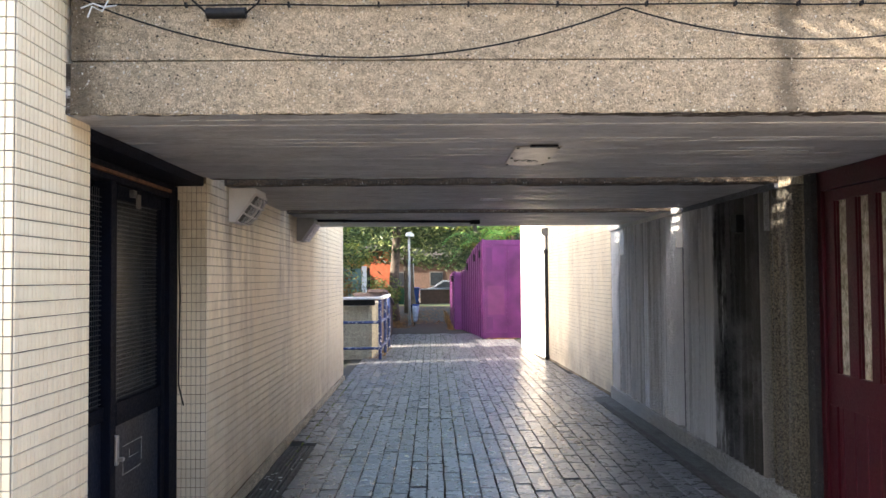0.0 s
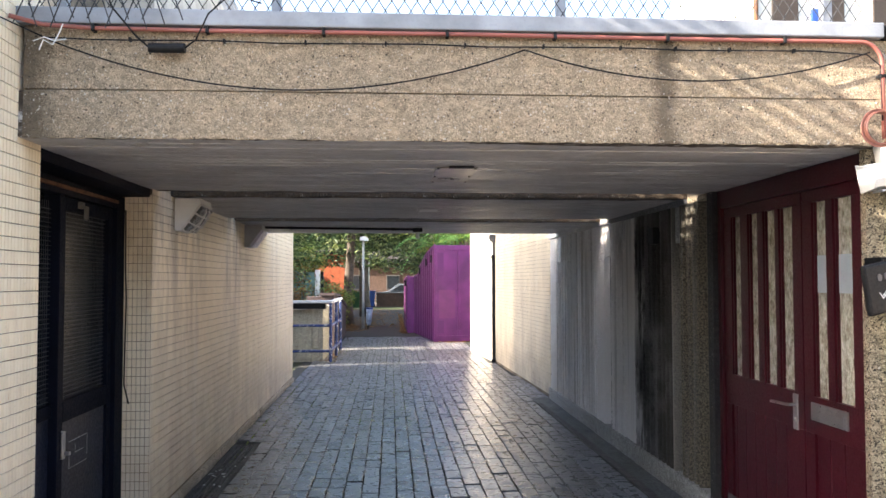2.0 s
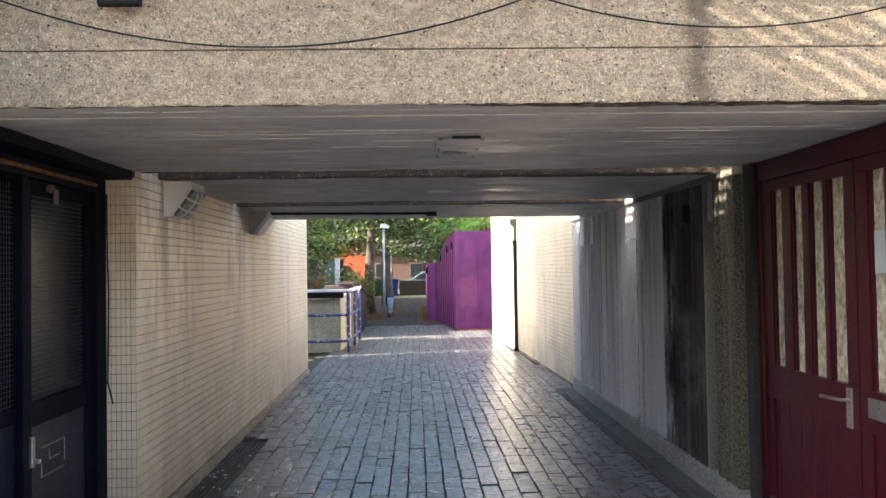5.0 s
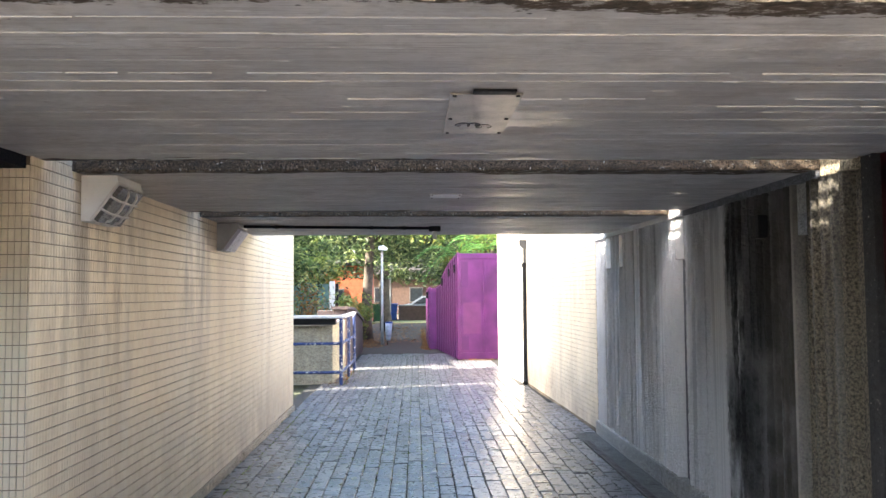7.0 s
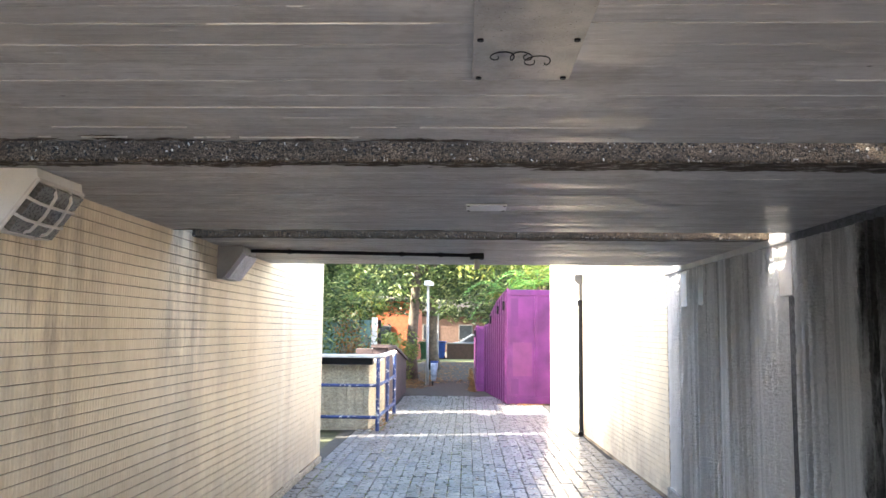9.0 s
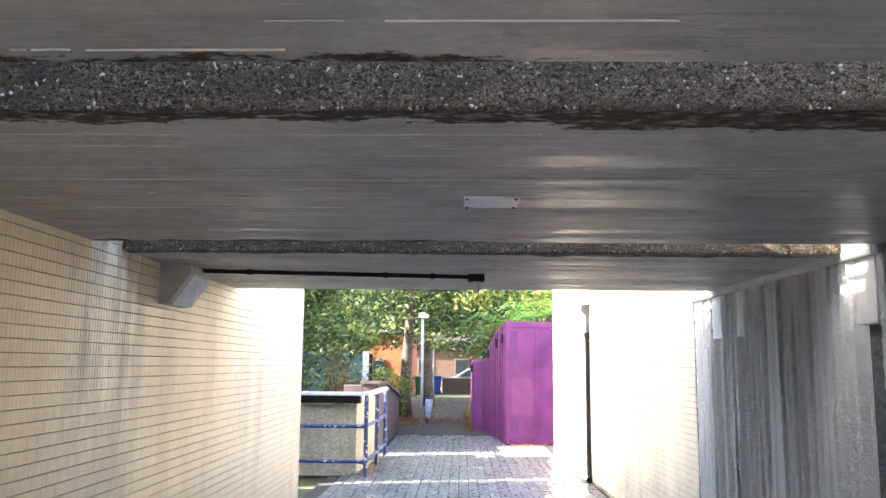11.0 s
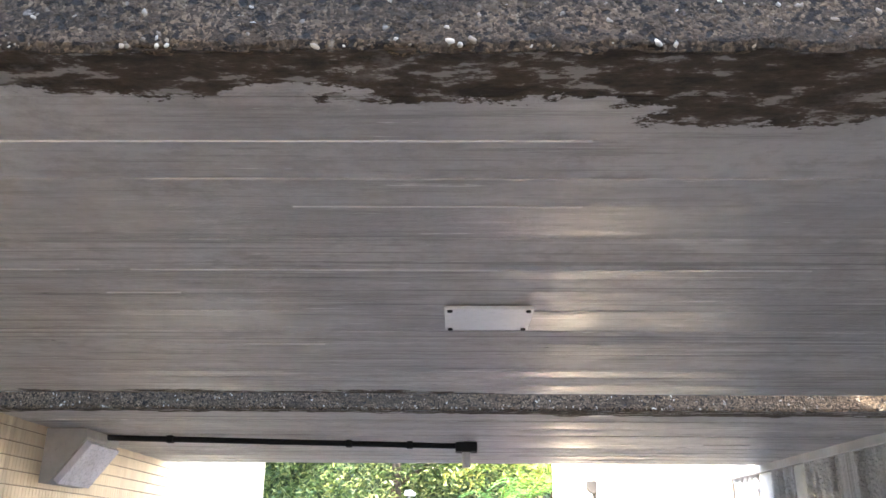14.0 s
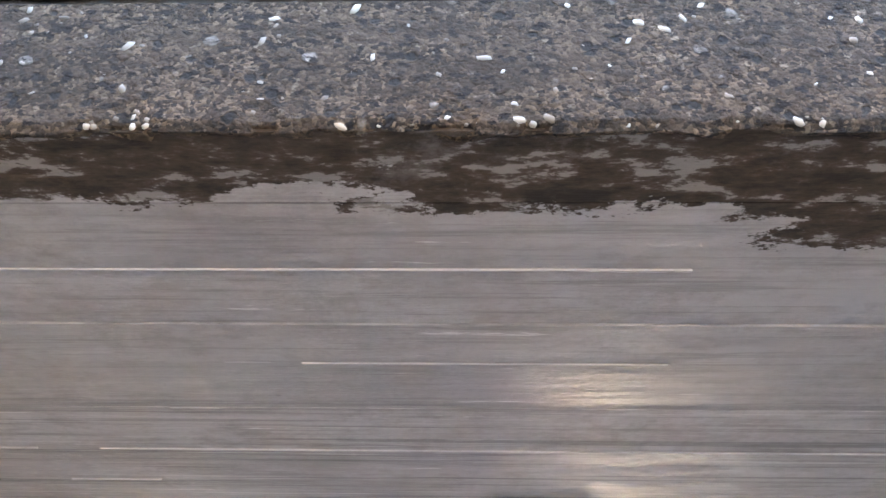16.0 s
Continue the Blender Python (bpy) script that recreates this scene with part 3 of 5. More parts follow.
# decks: front beam, coping and soffit each; the soffit keeps the marks of its boards
for i, (y0, y1) in enumerate(DECKS):
    bm = bmesh.new()
    end_x = RIGHT + 0.06 if i else 7.9
    if i == 0:
        bands, joints = ((SOFFIT + 0.002, 2.3465, 0.0), (2.3475, 2.4505, 0.0015), (2.4555, 2.5815, 0.0), (2.5825, 2.728, 0.002)), (2.347, 2.453, 2.582)
    else:
        bands, joints = ((SOFFIT + 0.002, 2.400, 0.0), (2.410, 2.70, -0.004)), (2.405,)
    for z0, z1, back in bands:
        box(bm, LEFT + 0.02, end_x, y0 + back, y0 + 0.22, z0, z1, 0.004 if i else 0.0015)
    for z in joints:
        box(bm, LEFT + 0.02, end_x, y0 + 0.025, y0 + 0.2, z - 0.006, z + 0.006)
    ragged_edge(bm, LEFT + 0.02, end_x, y0, 60 + i)
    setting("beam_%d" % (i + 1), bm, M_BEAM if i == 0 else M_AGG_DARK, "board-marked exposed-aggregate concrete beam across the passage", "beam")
    pebbles(y0, 2.40 if i else 2.70, 80 + i, bpy.data.objects["beam_%d" % (i + 1)])
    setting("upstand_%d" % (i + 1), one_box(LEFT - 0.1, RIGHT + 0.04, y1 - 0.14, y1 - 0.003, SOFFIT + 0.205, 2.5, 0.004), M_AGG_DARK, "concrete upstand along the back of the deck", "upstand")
    random.seed(20 + i)
    bm = one_box(LEFT - 0.1, RIGHT + 0.04, y0 + 0.006, y1, SOFFIT + 0.004, SOFFIT + 0.2)
    y = y0 + 0.004
    fins, k_board = ([(-1.4, 0.6, 5.76), (0.17, 0.62, 5.976), (-0.2, 1.1, 6.284), (-1.3, -0.3, 6.284)] if i == 1 else []), 0
    while y < y1 - 0.03:
        w = min(random.uniform(0.085, 0.13) if i != 1 or k_board >= len(BOARDS) else BOARDS[k_board], y1 - y)
        k_board += 1
        drop = random.uniform(-0.0016, 0.0016)
        box(bm, LEFT - 0.1, RIGHT + 0.04, y, y + w - random.choice((0.0, 0.0, 0.002)), SOFFIT + drop, SOFFIT + 0.02)
        x = LEFT - 0.05 + random.uniform(0, 0.8)
        while x < RIGHT and y > y0 + (0.17 if i == 1 else 0.02):
            n = random.choice((0.02, 0.04, 0.08, 0.16, 0.3, 0.5) if i else (0.04, 0.1, 0.2, 0.5, 0.9)) * random.uniform(0.7, 1.3)
            if random.random() < (0.75, 0.2, 0.42)[i]:
                fins.append((x, min(x + n, RIGHT), y + random.uniform(-0.0012, 0.0012)))
            x += n + random.choice((0.01, 0.03, 0.1, 0.5, 1.2))
        y += w
    plain_faces = len(bm.faces)
    for xa, xb, yf in fins:
        long = xb - xa > 0.44
        h, t = (0.003, 0.0008) if long and i == 1 else (random.uniform(0.001, 0.003), random.uniform(0.0004, 0.0009))
        box(bm, xa, xb, yf - t, yf + t, SOFFIT - h, SOFFIT + 0.003)
    bm.faces.ensure_lookup_table()
    for f in bm.faces[plain_faces:]:
        f.material_index = 1
    setting("ceiling_%d" % (i + 1), bm, M_SOFFIT, "grey painted board-marked concrete soffit", "ceiling").data.materials.append(M_FIN)
setting("coping", one_box(LEFT - 0.1, RIGHT + 0.02, 3.108, 3.45, 2.732, 2.802, 0.006), M_GALV, "grey metal coping along the top of the beam", "coping")

setting("flashing", one_box(RIGHT + 0.03, 7.9, 3.08, 3.45, 2.733, 2.80, 0.01), plain("lead_sheet", (0.035, 0.033, 0.032), 0.8), "dark creased lead flashing beside the coping", "flashing")

# left building: front wall, pier before the door, long wall; tiles are added last
setting("wall_left_front", one_box(-9, LEFT - 0.006, 2.775, 3.378, -0.06, 3.9), M_GROUT, "cream tiled front wall of the left building", "wall")
# unseen mass added above the long wall to block low sun
setting("wall_left_upper", one_box(-9, LEFT - 0.006, 5.12, 10.1, 2.7, 4.24), M_RENDER, "unseen upper storey added to hold the sun off the slots", "wall")
# unseen ledge added to carry the slat screen
setting("eave_left", one_box(-9, LEFT - 0.09, 2.1, 2.765, 3.78, 3.9), M_RENDER, "unseen eave added under the slat screen over the yard", "eave")
setting("wall_left", one_box(-9, LEFT - 0.006, 5.126, 12.95, -0.06, 2.7), M_GROUT, "cream tiled long wall of the passage with water stains", "wall")
setting("wall_left_recess", one_box(-9, -1.75, 3.35, 5.12, -0.06, 3.9), M_GROUT, "dark wall behind the recessed door", "wall")
setting("door_lintel", one_box(-1.75, LEFT - 0.02, 3.35, 5.12, 2.19, 2.6), M_BLUEBLACK, "dark painted lintel over the recessed door", "lintel")
bm = bmesh.new()
random.seed(3)
y = 5.13
while y < 12.9:
    n = random.uniform(0.3, 0.9)
    box(bm, LEFT - 0.03, LEFT + random.uniform(0.015, 0.03), y, min(12.94, y + n) - 0.006, -0.03, random.uniform(0.05, 0.07), 0.008)
    y += n
setting("plinth_left", bm, M_PLINTH, "broken concrete plinth at the foot of the tiled wall", "plinth")

# unseen slats added to stripe the beams and thin the sun at the exit
screen = thing("sun_stripe_screen", (LEFT - 0.1, 7, 3.9), "unseen slat screen added at the roof edge to stripe and dim the sun", "screen", kind="structure")
for k in range(9):
    part("slat", one_box(LEFT - 0.13, LEFT - 0.1, 2.12, 10.0, 3.94 + 0.085 * k, 3.985 + 0.085 * k), M_GALV, screen)
for k in range(5):
    part("post", one_box(LEFT - 0.18, LEFT - 0.135, 2.2 + 1.68 * k, 2.25 + 1.68 * k, 3.9, 4.7), M_GALV, screen)

for k in range(60):
    part("slat", one_box(LEFT - 0.13, LEFT - 0.115, 10.15, 12.9, 2.72 + 0.03 * k, 2.735 + 0.03 * k), M_GALV, screen)
for y in (10.15, 11.5, 12.85):
    part("post", one_box(LEFT - 0.18, LEFT - 0.135, y, y + 0.05, 2.7, 4.55), M_GALV, screen)

# right building: ribbed wall, tiled wall, door wall
setting("wall_right_core", one_box(RIGHT + 0.05, 8, 5.16, 10.8, -0.06, 2.85), M_KERB, "concrete core of the ribbed wall", "wall")
setting("wall_right_tiled", prism(bmesh.new(), [(2.406, 10.8), (8, 10.8), (8, 15.95), (2.266, 15.95)], 2, -0.06, 3.1), M_GROUT, "cream tiled wall beyond the passage in sunlight", "wall")
bm = bmesh.new()
prism(bm, [(2.262, 15.952), (8, 15.952), (8, 18.5), (2.035, 18.5)], 2, -0.06, 3.4)
setting("wall_right_far", bm, M_RENDER, "pale wall bending in towards the path", "wall")
setting("wall_right_near", one_box(2.39, 7.9, 3.235, 3.28, -0.06, 2.242), M_AGGWALL, "exposed-aggregate wall beside the red doors", "wall")
# hidden slab added to stop skylight leaking down behind the doors
setting("roof_right", one_box(2.445, 7.9, 3.37, 5.16, 2.247, 2.6), M_SLATE, "unseen dark slab added to keep skylight out behind the red doors", "ceiling")
setting("wall_right_back", one_box(2.75, 7.9, 3.285, 5.16, -0.06, 2.244), M_BRICK, "dim wall behind the red doors", "wall")


def rib_profile(y, flats):
    """Depth of the ribbed face at y: rounded ribs between smooth flat bands."""
    for a, b, d in flats:
        if a <= y <= b:
            return d
    return 0.008 + 0.05 * min(1.0, max(0.0, 0.6 + 1.9 * math.sin(2 * math.pi * y / 0.1)))


def ribbed_wall(y0, y1, z0, z1, x, flats, dy=0.0066, dz=0.016):
    ny, nz = int((y1 - y0) / dy), int((z1 - z0) / dz)
    verts, faces = [], []
    for i in range(ny + 1):
        yy = y0 + (y1 - y0) * i / ny
        flat = any(a <= yy <= b for a, b, d in flats)
        d = rib_profile(yy, flats)
        for j in range(nz + 1):
            zz = z0 + (z1 - z0) * j / nz
            r = 0.0 if flat else 0.005 * noise.noise((yy * 20, zz * 2.5, x)) + 0.008 * noise.noise((yy * 60, zz * 55, x + 4))
            verts.append((x - d - r, yy, zz))
    for i in range(ny):
        for j in range(nz):
            a = i * (nz + 1) + j
            faces.append((a, a + 1, a + nz + 2, a + nz + 1))
    me = bpy.data.meshes.new("ribs")
    me.from_pydata(verts, [], faces)
    me.materials.append(M_RIB)
    me.materials.append(M_SLATE)
    index = [0] * len(faces)
    for i in range(ny):
        yy = y0 + (y1 - y0) * (i + 0.5) / ny
        if any(a <= yy <= b and d < 0.01 and 7.5 < a < 8 for a, b, d in flats):
            index[i * nz:(i + 1) * nz] = [1] * nz
    me.polygons.foreach_set("material_index", index)
    return me


FLATS = [(5.16, 5.3, 0.0), (5.68, 5.70, 0.05), (5.70, 5.83, 0.0), (5.83, 5.87, 0.06), (6.87, 7.16, 0.045), (7.67, 7.87, 0.0), (8.22, 8.36, 0.05), (8.95, 9.11, 0.055), (9.53, 9.68, 0.005), (10.03, 10.23, 0.005), (10.74, 10.9, 0.02)]
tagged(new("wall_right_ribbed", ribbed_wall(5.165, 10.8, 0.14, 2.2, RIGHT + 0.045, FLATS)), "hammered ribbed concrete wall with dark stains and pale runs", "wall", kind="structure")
near = ribbed_wall(-6.0, -2.385, 0.0, 2.24, 0.0, [(-2.43, -2.38, 0.01)], 0.0105, 0.05)
near.transform(pose(0, 3.235, 0) @ Matrix(((0, -1, 0, 0), (1, 0, 0, 0), (0, 0, 1, 0), (0, 0, 0, 1))))
near.materials[0] = M_AGGWALL
tagged(new("wall_right_ribs_near", near), "ribbed exposed-aggregate wall beside the red doors", "wall", kind="structure")
setting("wall_head_1", one_box(RIGHT + 0.0, RIGHT + 0.06, 5.17, 5.548, 2.2, 2.7, 0.004), M_AGGWALL, "sandy concrete head of the ribbed wall in the slot", "trim")
setting("wall_head_2", one_box(RIGHT - 0.02, RIGHT + 0.06, 5.552, 7.66, 2.2, 2.7, 0.004), M_SLATE, "dark grey concrete head over the ribbed wall", "trim")
setting("wall_head_3", one_box(RIGHT - 0.03, RIGHT + 0.06, 7.664, 10.8, 2.2, 2.7, 0.004), M_HEAD, "smooth pale concrete head over the ribbed wall", "trim")
solo("cover_block", one_box(RIGHT + 0.006, RIGHT + 0.06, 5.705, 5.825, 1.92, 2.198, 0.004), M_KERB, "stained grey concrete block at the head of a dark recess", "cover block", "blocks on the ribbed wall")
setting("door_reveal", one_box(RIGHT - 0.004, RIGHT + 0.1, 5.06, 5.162, -0.05, 2.243, 0.004), M_REVEAL, "dirty dark concrete edge beside the red doors", "trim")
bm = bmesh.new()
y = 5.17
while y < 10.75:
    n = random.uniform(0.8, 1.1)
    box(bm, RIGHT - 0.035, RIGHT + 0.08, y, min(10.79, y + n) - 0.005, -0.05, 0.145, 0.01)
    y += n
setting("plinth_right", bm, M_KERB, "grey concrete plinth under the ribbed wall", "plinth")

# unseen blocks and walls added to close and shade the yard and path
setting("building_west_yard", one_box(-12, -9, -0.6, 4, -0.06, 8.6), M_RENDER, "unseen plain rendered block added to shade the yard", "building")
# added reflector: buff block bouncing warm sunlight onto the left tiles
setting("building_east_yard", one_box(8.0, 9.0, -10, 2.9, -0.06, 2.4), plain("buff_brick", (0.4, 0.31, 0.21), 0.9), "unseen buff brick block added to bounce warm light", "building")
setting("building_south", one_box(-12, 8, -14, -10, -0.06, 5), M_RENDER, "unseen plain rendered block added behind the yard", "building")
for k, (y0, y1, h) in enumerate(((4.1, 13.6, 6.5), (13.84, 16.65, 6.5), (18.7, 25.5, 9.3), (25.5, 44.0, 6.3))):
    setting("wall_west_%d" % (k + 1), one_box(-9.3, -9.2, y0, y1, -0.06, h), M_RENDER, "unseen high wall added to shade the path but for bands of sun", "wall")
# unseen slats added to thin the sun that reaches the exit walls
high = thing("sun_dimming_screen", (-9.25, 11, 6.5), "unseen slat screen added on the west wall to dim the sun", "screen", kind="structure")
for k in range(32):
    part("slat", one_box(-9.28, -9.22, 8.0, 13.6, 6.52 + 0.1 * k, 6.575 + 0.1 * k), M_GALV, high)
for y in (8.0, 10.8, 13.5):
    part("post", one_box(-9.34, -9.285, y, y + 0.08, 6.5, 9.75), M_GALV, high)

# ---- doors ----
door = thing("door_1", (-1.62, 3.4, 0), "blue-black steel door with wire mesh over its upper half", "door", kind="structure")
bm = bmesh.new()
for y0, y1, z0, z1 in ((3.352, 3.42, 0, 2.185), (4.06, 4.12, 0, 2.1), (4.96, 5.115, 0, 2.185), (3.42, 4.96, 2.1, 2.185)):
    box(bm, -1.70, -1.60, y0, y1, z0, z1, 0.004)
part("door_frame", bm, M_BLUEBLACK, door)
bm = bmesh.new()
for y0, y1, z0, z1 in ((4.125, 4.2, 0.01, 2.095), (4.88, 4.955, 0.01, 2.095), (4.2, 4.88, 0.85, 0.97), (4.2, 4.88, 2.02, 2.095)):
    box(bm, -1.68, -1.625, y0, y1, z0, z1, 0.004)
leaf = part("door_leaf", bm, M_BLUEBLACK, door)
part("lower_panel", one_box(-1.675, -1.64, 4.201, 4.879, 0.01, 0.849, 0.003), M_NAVY, leaf, "scuffed navy lower panel")
bm = bmesh.new()
for y0, y1, z0, z1 in ((3.42, 3.46, 0.01, 2.1), (3.46, 4.06, 0.9, 0.97)):
    box(bm, -1.68, -1.63, y0, y1, z0, z1, 0.003)
side = part("side_panel", bm, M_BLUEBLACK, door)
part("lower_panel", one_box(-1.675, -1.645, 3.461, 4.059, 0.01, 0.899, 0.003), M_NAVY, side, "scuffed navy lower panel")
part("glass", one_box(-1.695, -1.688, 3.42, 4.96, 0.9, 2.1), M_DOORGLASS, door, "dark dusty glass behind the mesh")
bm = bmesh.new()
for y0, y1 in ((3.46, 4.06), (4.2, 4.88)):
    n = int((y1 - y0) / 0.025)
    for k in range(1, n):
        y = y0 + (y1 - y0) * k / n
        box(bm, -1.655, -1.652, y - 0.0016, y + 0.0016, 0.95, 2.06)
    for k in range(1, 44):
        z = 0.96 + 1.08 * k / 44
        box(bm, -1.652, -1.649, y0, y1, z - 0.0016, z + 0.0016)
part("wire_mesh", bm, plain("mesh_wire", (0.05, 0.055, 0.065), 0.5, 0.4), door)
bm = one_box(-1.64, -1.60, 4.15, 4.185, 0.66, 0.81, 0.006)
box(bm, -1.60, -1.57, 4.155, 4.18, 0.68, 0.70, 0.004)
part("handle", bm, M_STEEL, leaf, "steel lock and pull handle")
bm = bmesh.new()
for y0, y1, z0, z1 in ((4.33, 4.6, 0.57, 0.573), (4.33, 4.6, 0.72, 0.723), (4.33, 4.334, 0.57, 0.64), (4.6, 4.604, 0.6, 0.723), (4.42, 4.55, 0.645, 0.648), (4.42, 4.423, 0.645, 0.69)):
    box(bm, -1.6395, -1.638, y0, y1, z0, z1)
part("chalk_drawing", bm, M_CHALK, leaf, "rough white scribbled rectangle")
bm = one_box(-1.63, -1.6, 4.365, 4.415, 2.045, 2.085, 0.006)
rod(bm, (-1.585, 4.375, 1.985), (-1.585, 4.375, 2.06), 0.008)
rod(bm, (-1.585, 4.405, 1.985), (-1.585, 4.405, 2.06), 0.008)
part("door_closer", bm, M_PIPEGREY, leaf)
part("rusty_strip", one_box(-1.60, -1.585, 3.6, 4.95, 2.13, 2.15, 0.003), M_RUST, door, "rusty metal strip over the door")
solo("loose_wire", tube(bmesh.new(), [(-1.585, 5.085, 2.1), (-1.58, 5.08, 1.7), (-1.57, 5.07, 1.5), (-1.58, 5.085, 1.2), (-1.575, 5.06, 0.95), (-1.55, 5.08, 0.82)], 0.005), M_BLACK, "thin black wire hanging beside the dark door", "wire")

red = thing("door_2", (2.46, 4.2, 0), "dark red timber double door with tall narrow frosted panes", "door", kind="structure")
bm = bmesh.new()
for y0, y1, z0, z1 in ((3.285, 3.35, 0, 2.19), (5.0, 5.057, 0, 2.19), (3.285, 5.057, 2.12, 2.24)):
    box(bm, 2.43, 2.56, y0, y1, z0, z1, 0.004)
part("door_frame", bm, M_RED, red)
frost = Nodes("frosted_pattern_glass", 0.18)
fv = frost.put("ShaderNodeTexVoronoi", Vector=frost.scaled(1, 1, 0.55), Scale=75.0).outputs["Distance"]
fn = frost.noise(26, 5, 0.7, (1, 1, 0.7))
frost.colour(frost.mix(frost.ramp(fn, [(0.34, (0.17, 0.16, 0.125)), (0.5, (0.33, 0.32, 0.265)), (0.7, (0.5, 0.5, 0.45))]), (0.1, 0.085, 0.06), frost.ramp(fv, [(0.62, 0.0), (0.85, 0.3)])))
frost.bump(fv, 0.8, 0.006)
PANES = {"far": (3.955, 4.998, [(4.74, 4.885), (4.495, 4.635), (4.265, 4.42), (4.055, 4.22)]), "near": (3.352, 3.945, [(3.70, 3.845), (3.46, 3.635)])}
for side, (y0, y1, panes) in PANES.items():
    bm = bmesh.new()
    edges = sorted([y0] + [v for p in panes for v in p] + [y1])
    for a, b in zip(edges[::2], edges[1::2]):
        box(bm, 2.45, 2.50, a, b, 1.0, 2.05)
    box(bm, 2.45, 2.50, y0, y1, 2.05, 2.118, 0.003)
    box(bm, 2.45, 2.50, y0, y1, 0.80, 1.0, 0.003)
    y, step = y0 + 0.09, 0.135
    box(bm, 2.45, 2.50, y0, y, 0.01, 0.80)
    while y < y1 - 0.12:
        w = min(step, y1 - 0.09 - y)
        box(bm, 2.462, 2.50, y + 0.004, y + w - 0.004, 0.12, 0.80, 0.004)
        y += w
    box(bm, 2.475, 2.50, y0 + 0.09, y1 - 0.09, 0.01, 0.80)
    box(bm, 2.45, 2.50, y, y1, 0.01, 0.80)
    leaf = part("door_leaf", bm, M_RED, red)
    for a, b in panes:
        part("pane", one_box(2.478, 2.486, a - 0.01, b + 0.01, 0.99, 2.06), frost.m, leaf, "frosted patterned glass pane")
        bm = bmesh.new()
        for p in ((a, a + 0.012, 1.0, 2.05), (b - 0.012, b, 1.0, 2.05)):
            box(bm, 2.462, 2.478, *p)
        part("glazing_bead", bm, M_RED, leaf)
    if side == "far":
        plate = part("lock_plate", one_box(2.438, 2.449, 4.01, 4.06, 0.79, 0.99, 0.003), M_STEEL, leaf, "brushed steel lock plate")
        bm = tube(bmesh.new(), [(2.445, 4.035, 0.93), (2.40, 4.035, 0.93), (2.39, 4.06, 0.93), (2.39, 4.2, 0.925), (2.40, 4.24, 0.92)], 0.009)
        part("lever_handle", bm, M_STEEL, leaf, "brushed steel lever handle")
        rod_bm = rod(bmesh.new(), (2.43, 4.035, 0.85), (2.445, 4.035, 0.85), 0.012)
        part("lock_cylinder", rod_bm, M_STEEL, leaf)
        part("kick_plate", one_box(2.444, 2.449, 3.97, 4.98, 0.02, 0.2, 0.002), M_KICK, leaf, "grey metal kick plate")
    else:
        bm = one_box(2.436, 2.449, 3.51, 3.86, 0.875, 0.97, 0.003)
        box(bm, 2.431, 2.437, 3.535, 3.835, 0.895, 0.95, 0.002)
        part("letter_plate", bm, M_STEEL, leaf, "satin steel letter plate")
        for a, b in panes:
            part("paper_sign", one_box(2.474, 2.4775, a + 0.013, b - 0.013, 1.56, 1.76), M_PAPER, leaf, "blank white paper behind the glass")
setting("door_step", one_box(2.40, 2.75, 3.285, 5.16, -0.05, 0.012, 0.004), M_SLAB, "dark threshold under the red doors", "threshold")

# ---- fixtures in the passage ----
def wedge_lamp(y0, length, caged):
    """A corner bulkhead lamp: wedge-shaped housing against wall and soffit, with a sloping lit face."""
    lamp = thing("bulkhead_lamp", (LEFT, y0, 2.0), "wedge-shaped bulkhead lamp with a wire cage, unlit" if caged else "wedge-shaped bulkhead lamp with a pale diffuser, unlit", "wall lamp", "lamps of the passage")
    prof = [(LEFT + 0.002, 2.0), (LEFT + 0.045, 2.0), (LEFT + 0.19, 2.20), (LEFT + 0.185, 2.238), (LEFT + 0.002, 2.238)]
    bm = prism(bmesh.new(), prof, 1, y0, y0 + length)
    part("housing", bm, M_WHITE if caged else M_GREYPL, lamp, "chalky white metal housing" if caged else "")
    n = Vector((0.2, 0, -0.145)).normalized()
    a, b = Vector((LEFT + 0.05, 0, 2.008)), Vector((LEFT + 0.187, 0, 2.197))
    def on(u, v, h):
        p = a.lerp(b, u) + n * h
        return (p.x, y0 + v * length, p.z)
    bm = bmesh.new()
    vs = [[bm.verts.new(on(u, v, h)) for u, v in ((0.04, 0.05), (0.04, 0.95), (0.96, 0.95), (0.96, 0.05))] for h in (0.0, 0.03)]
    bm.faces.new(vs[1])
    for k in range(4):
        bm.faces.new((vs[0][k], vs[0][(k + 1) % 4], vs[1][(k + 1) % 4], vs[1][k]))
    bmesh.ops.recalc_face_normals(bm, faces=bm.faces[:])
    part("diffuser", bm, plain("lamp_diffuser", (0.12, 0.12, 0.115) if caged else (0.62, 0.62, 0.7), 0.3, var=0.15), lamp, "dusty grey diffuser" if caged else "pale lilac diffuser")
    if caged:
        bm = bmesh.new()
        for u in (0.0, 1.0):
            tube(bm, [on(u, 0, 0.005), on(u, 1, 0.005)], 0.009, 6)
        for v in (0.0, 1.0):
            tube(bm, [on(0, v, 0.005), on(1, v, 0.005)], 0.009, 6)
        for v in (0.33, 0.67):
            tube(bm, [on(0, v, 0.01), on(0.15, v, 0.045), on(0.5, v, 0.055), on(0.85, v, 0.045), on(1, v, 0.01)], 0.007, 6)
        for u in (0.33, 0.67):
            tube(bm, [on(u, 0, 0.01), on(u, 0.12, 0.045), on(u, 0.5, 0.055), on(u, 0.88, 0.045), on(u, 1, 0.01)], 0.007, 6)
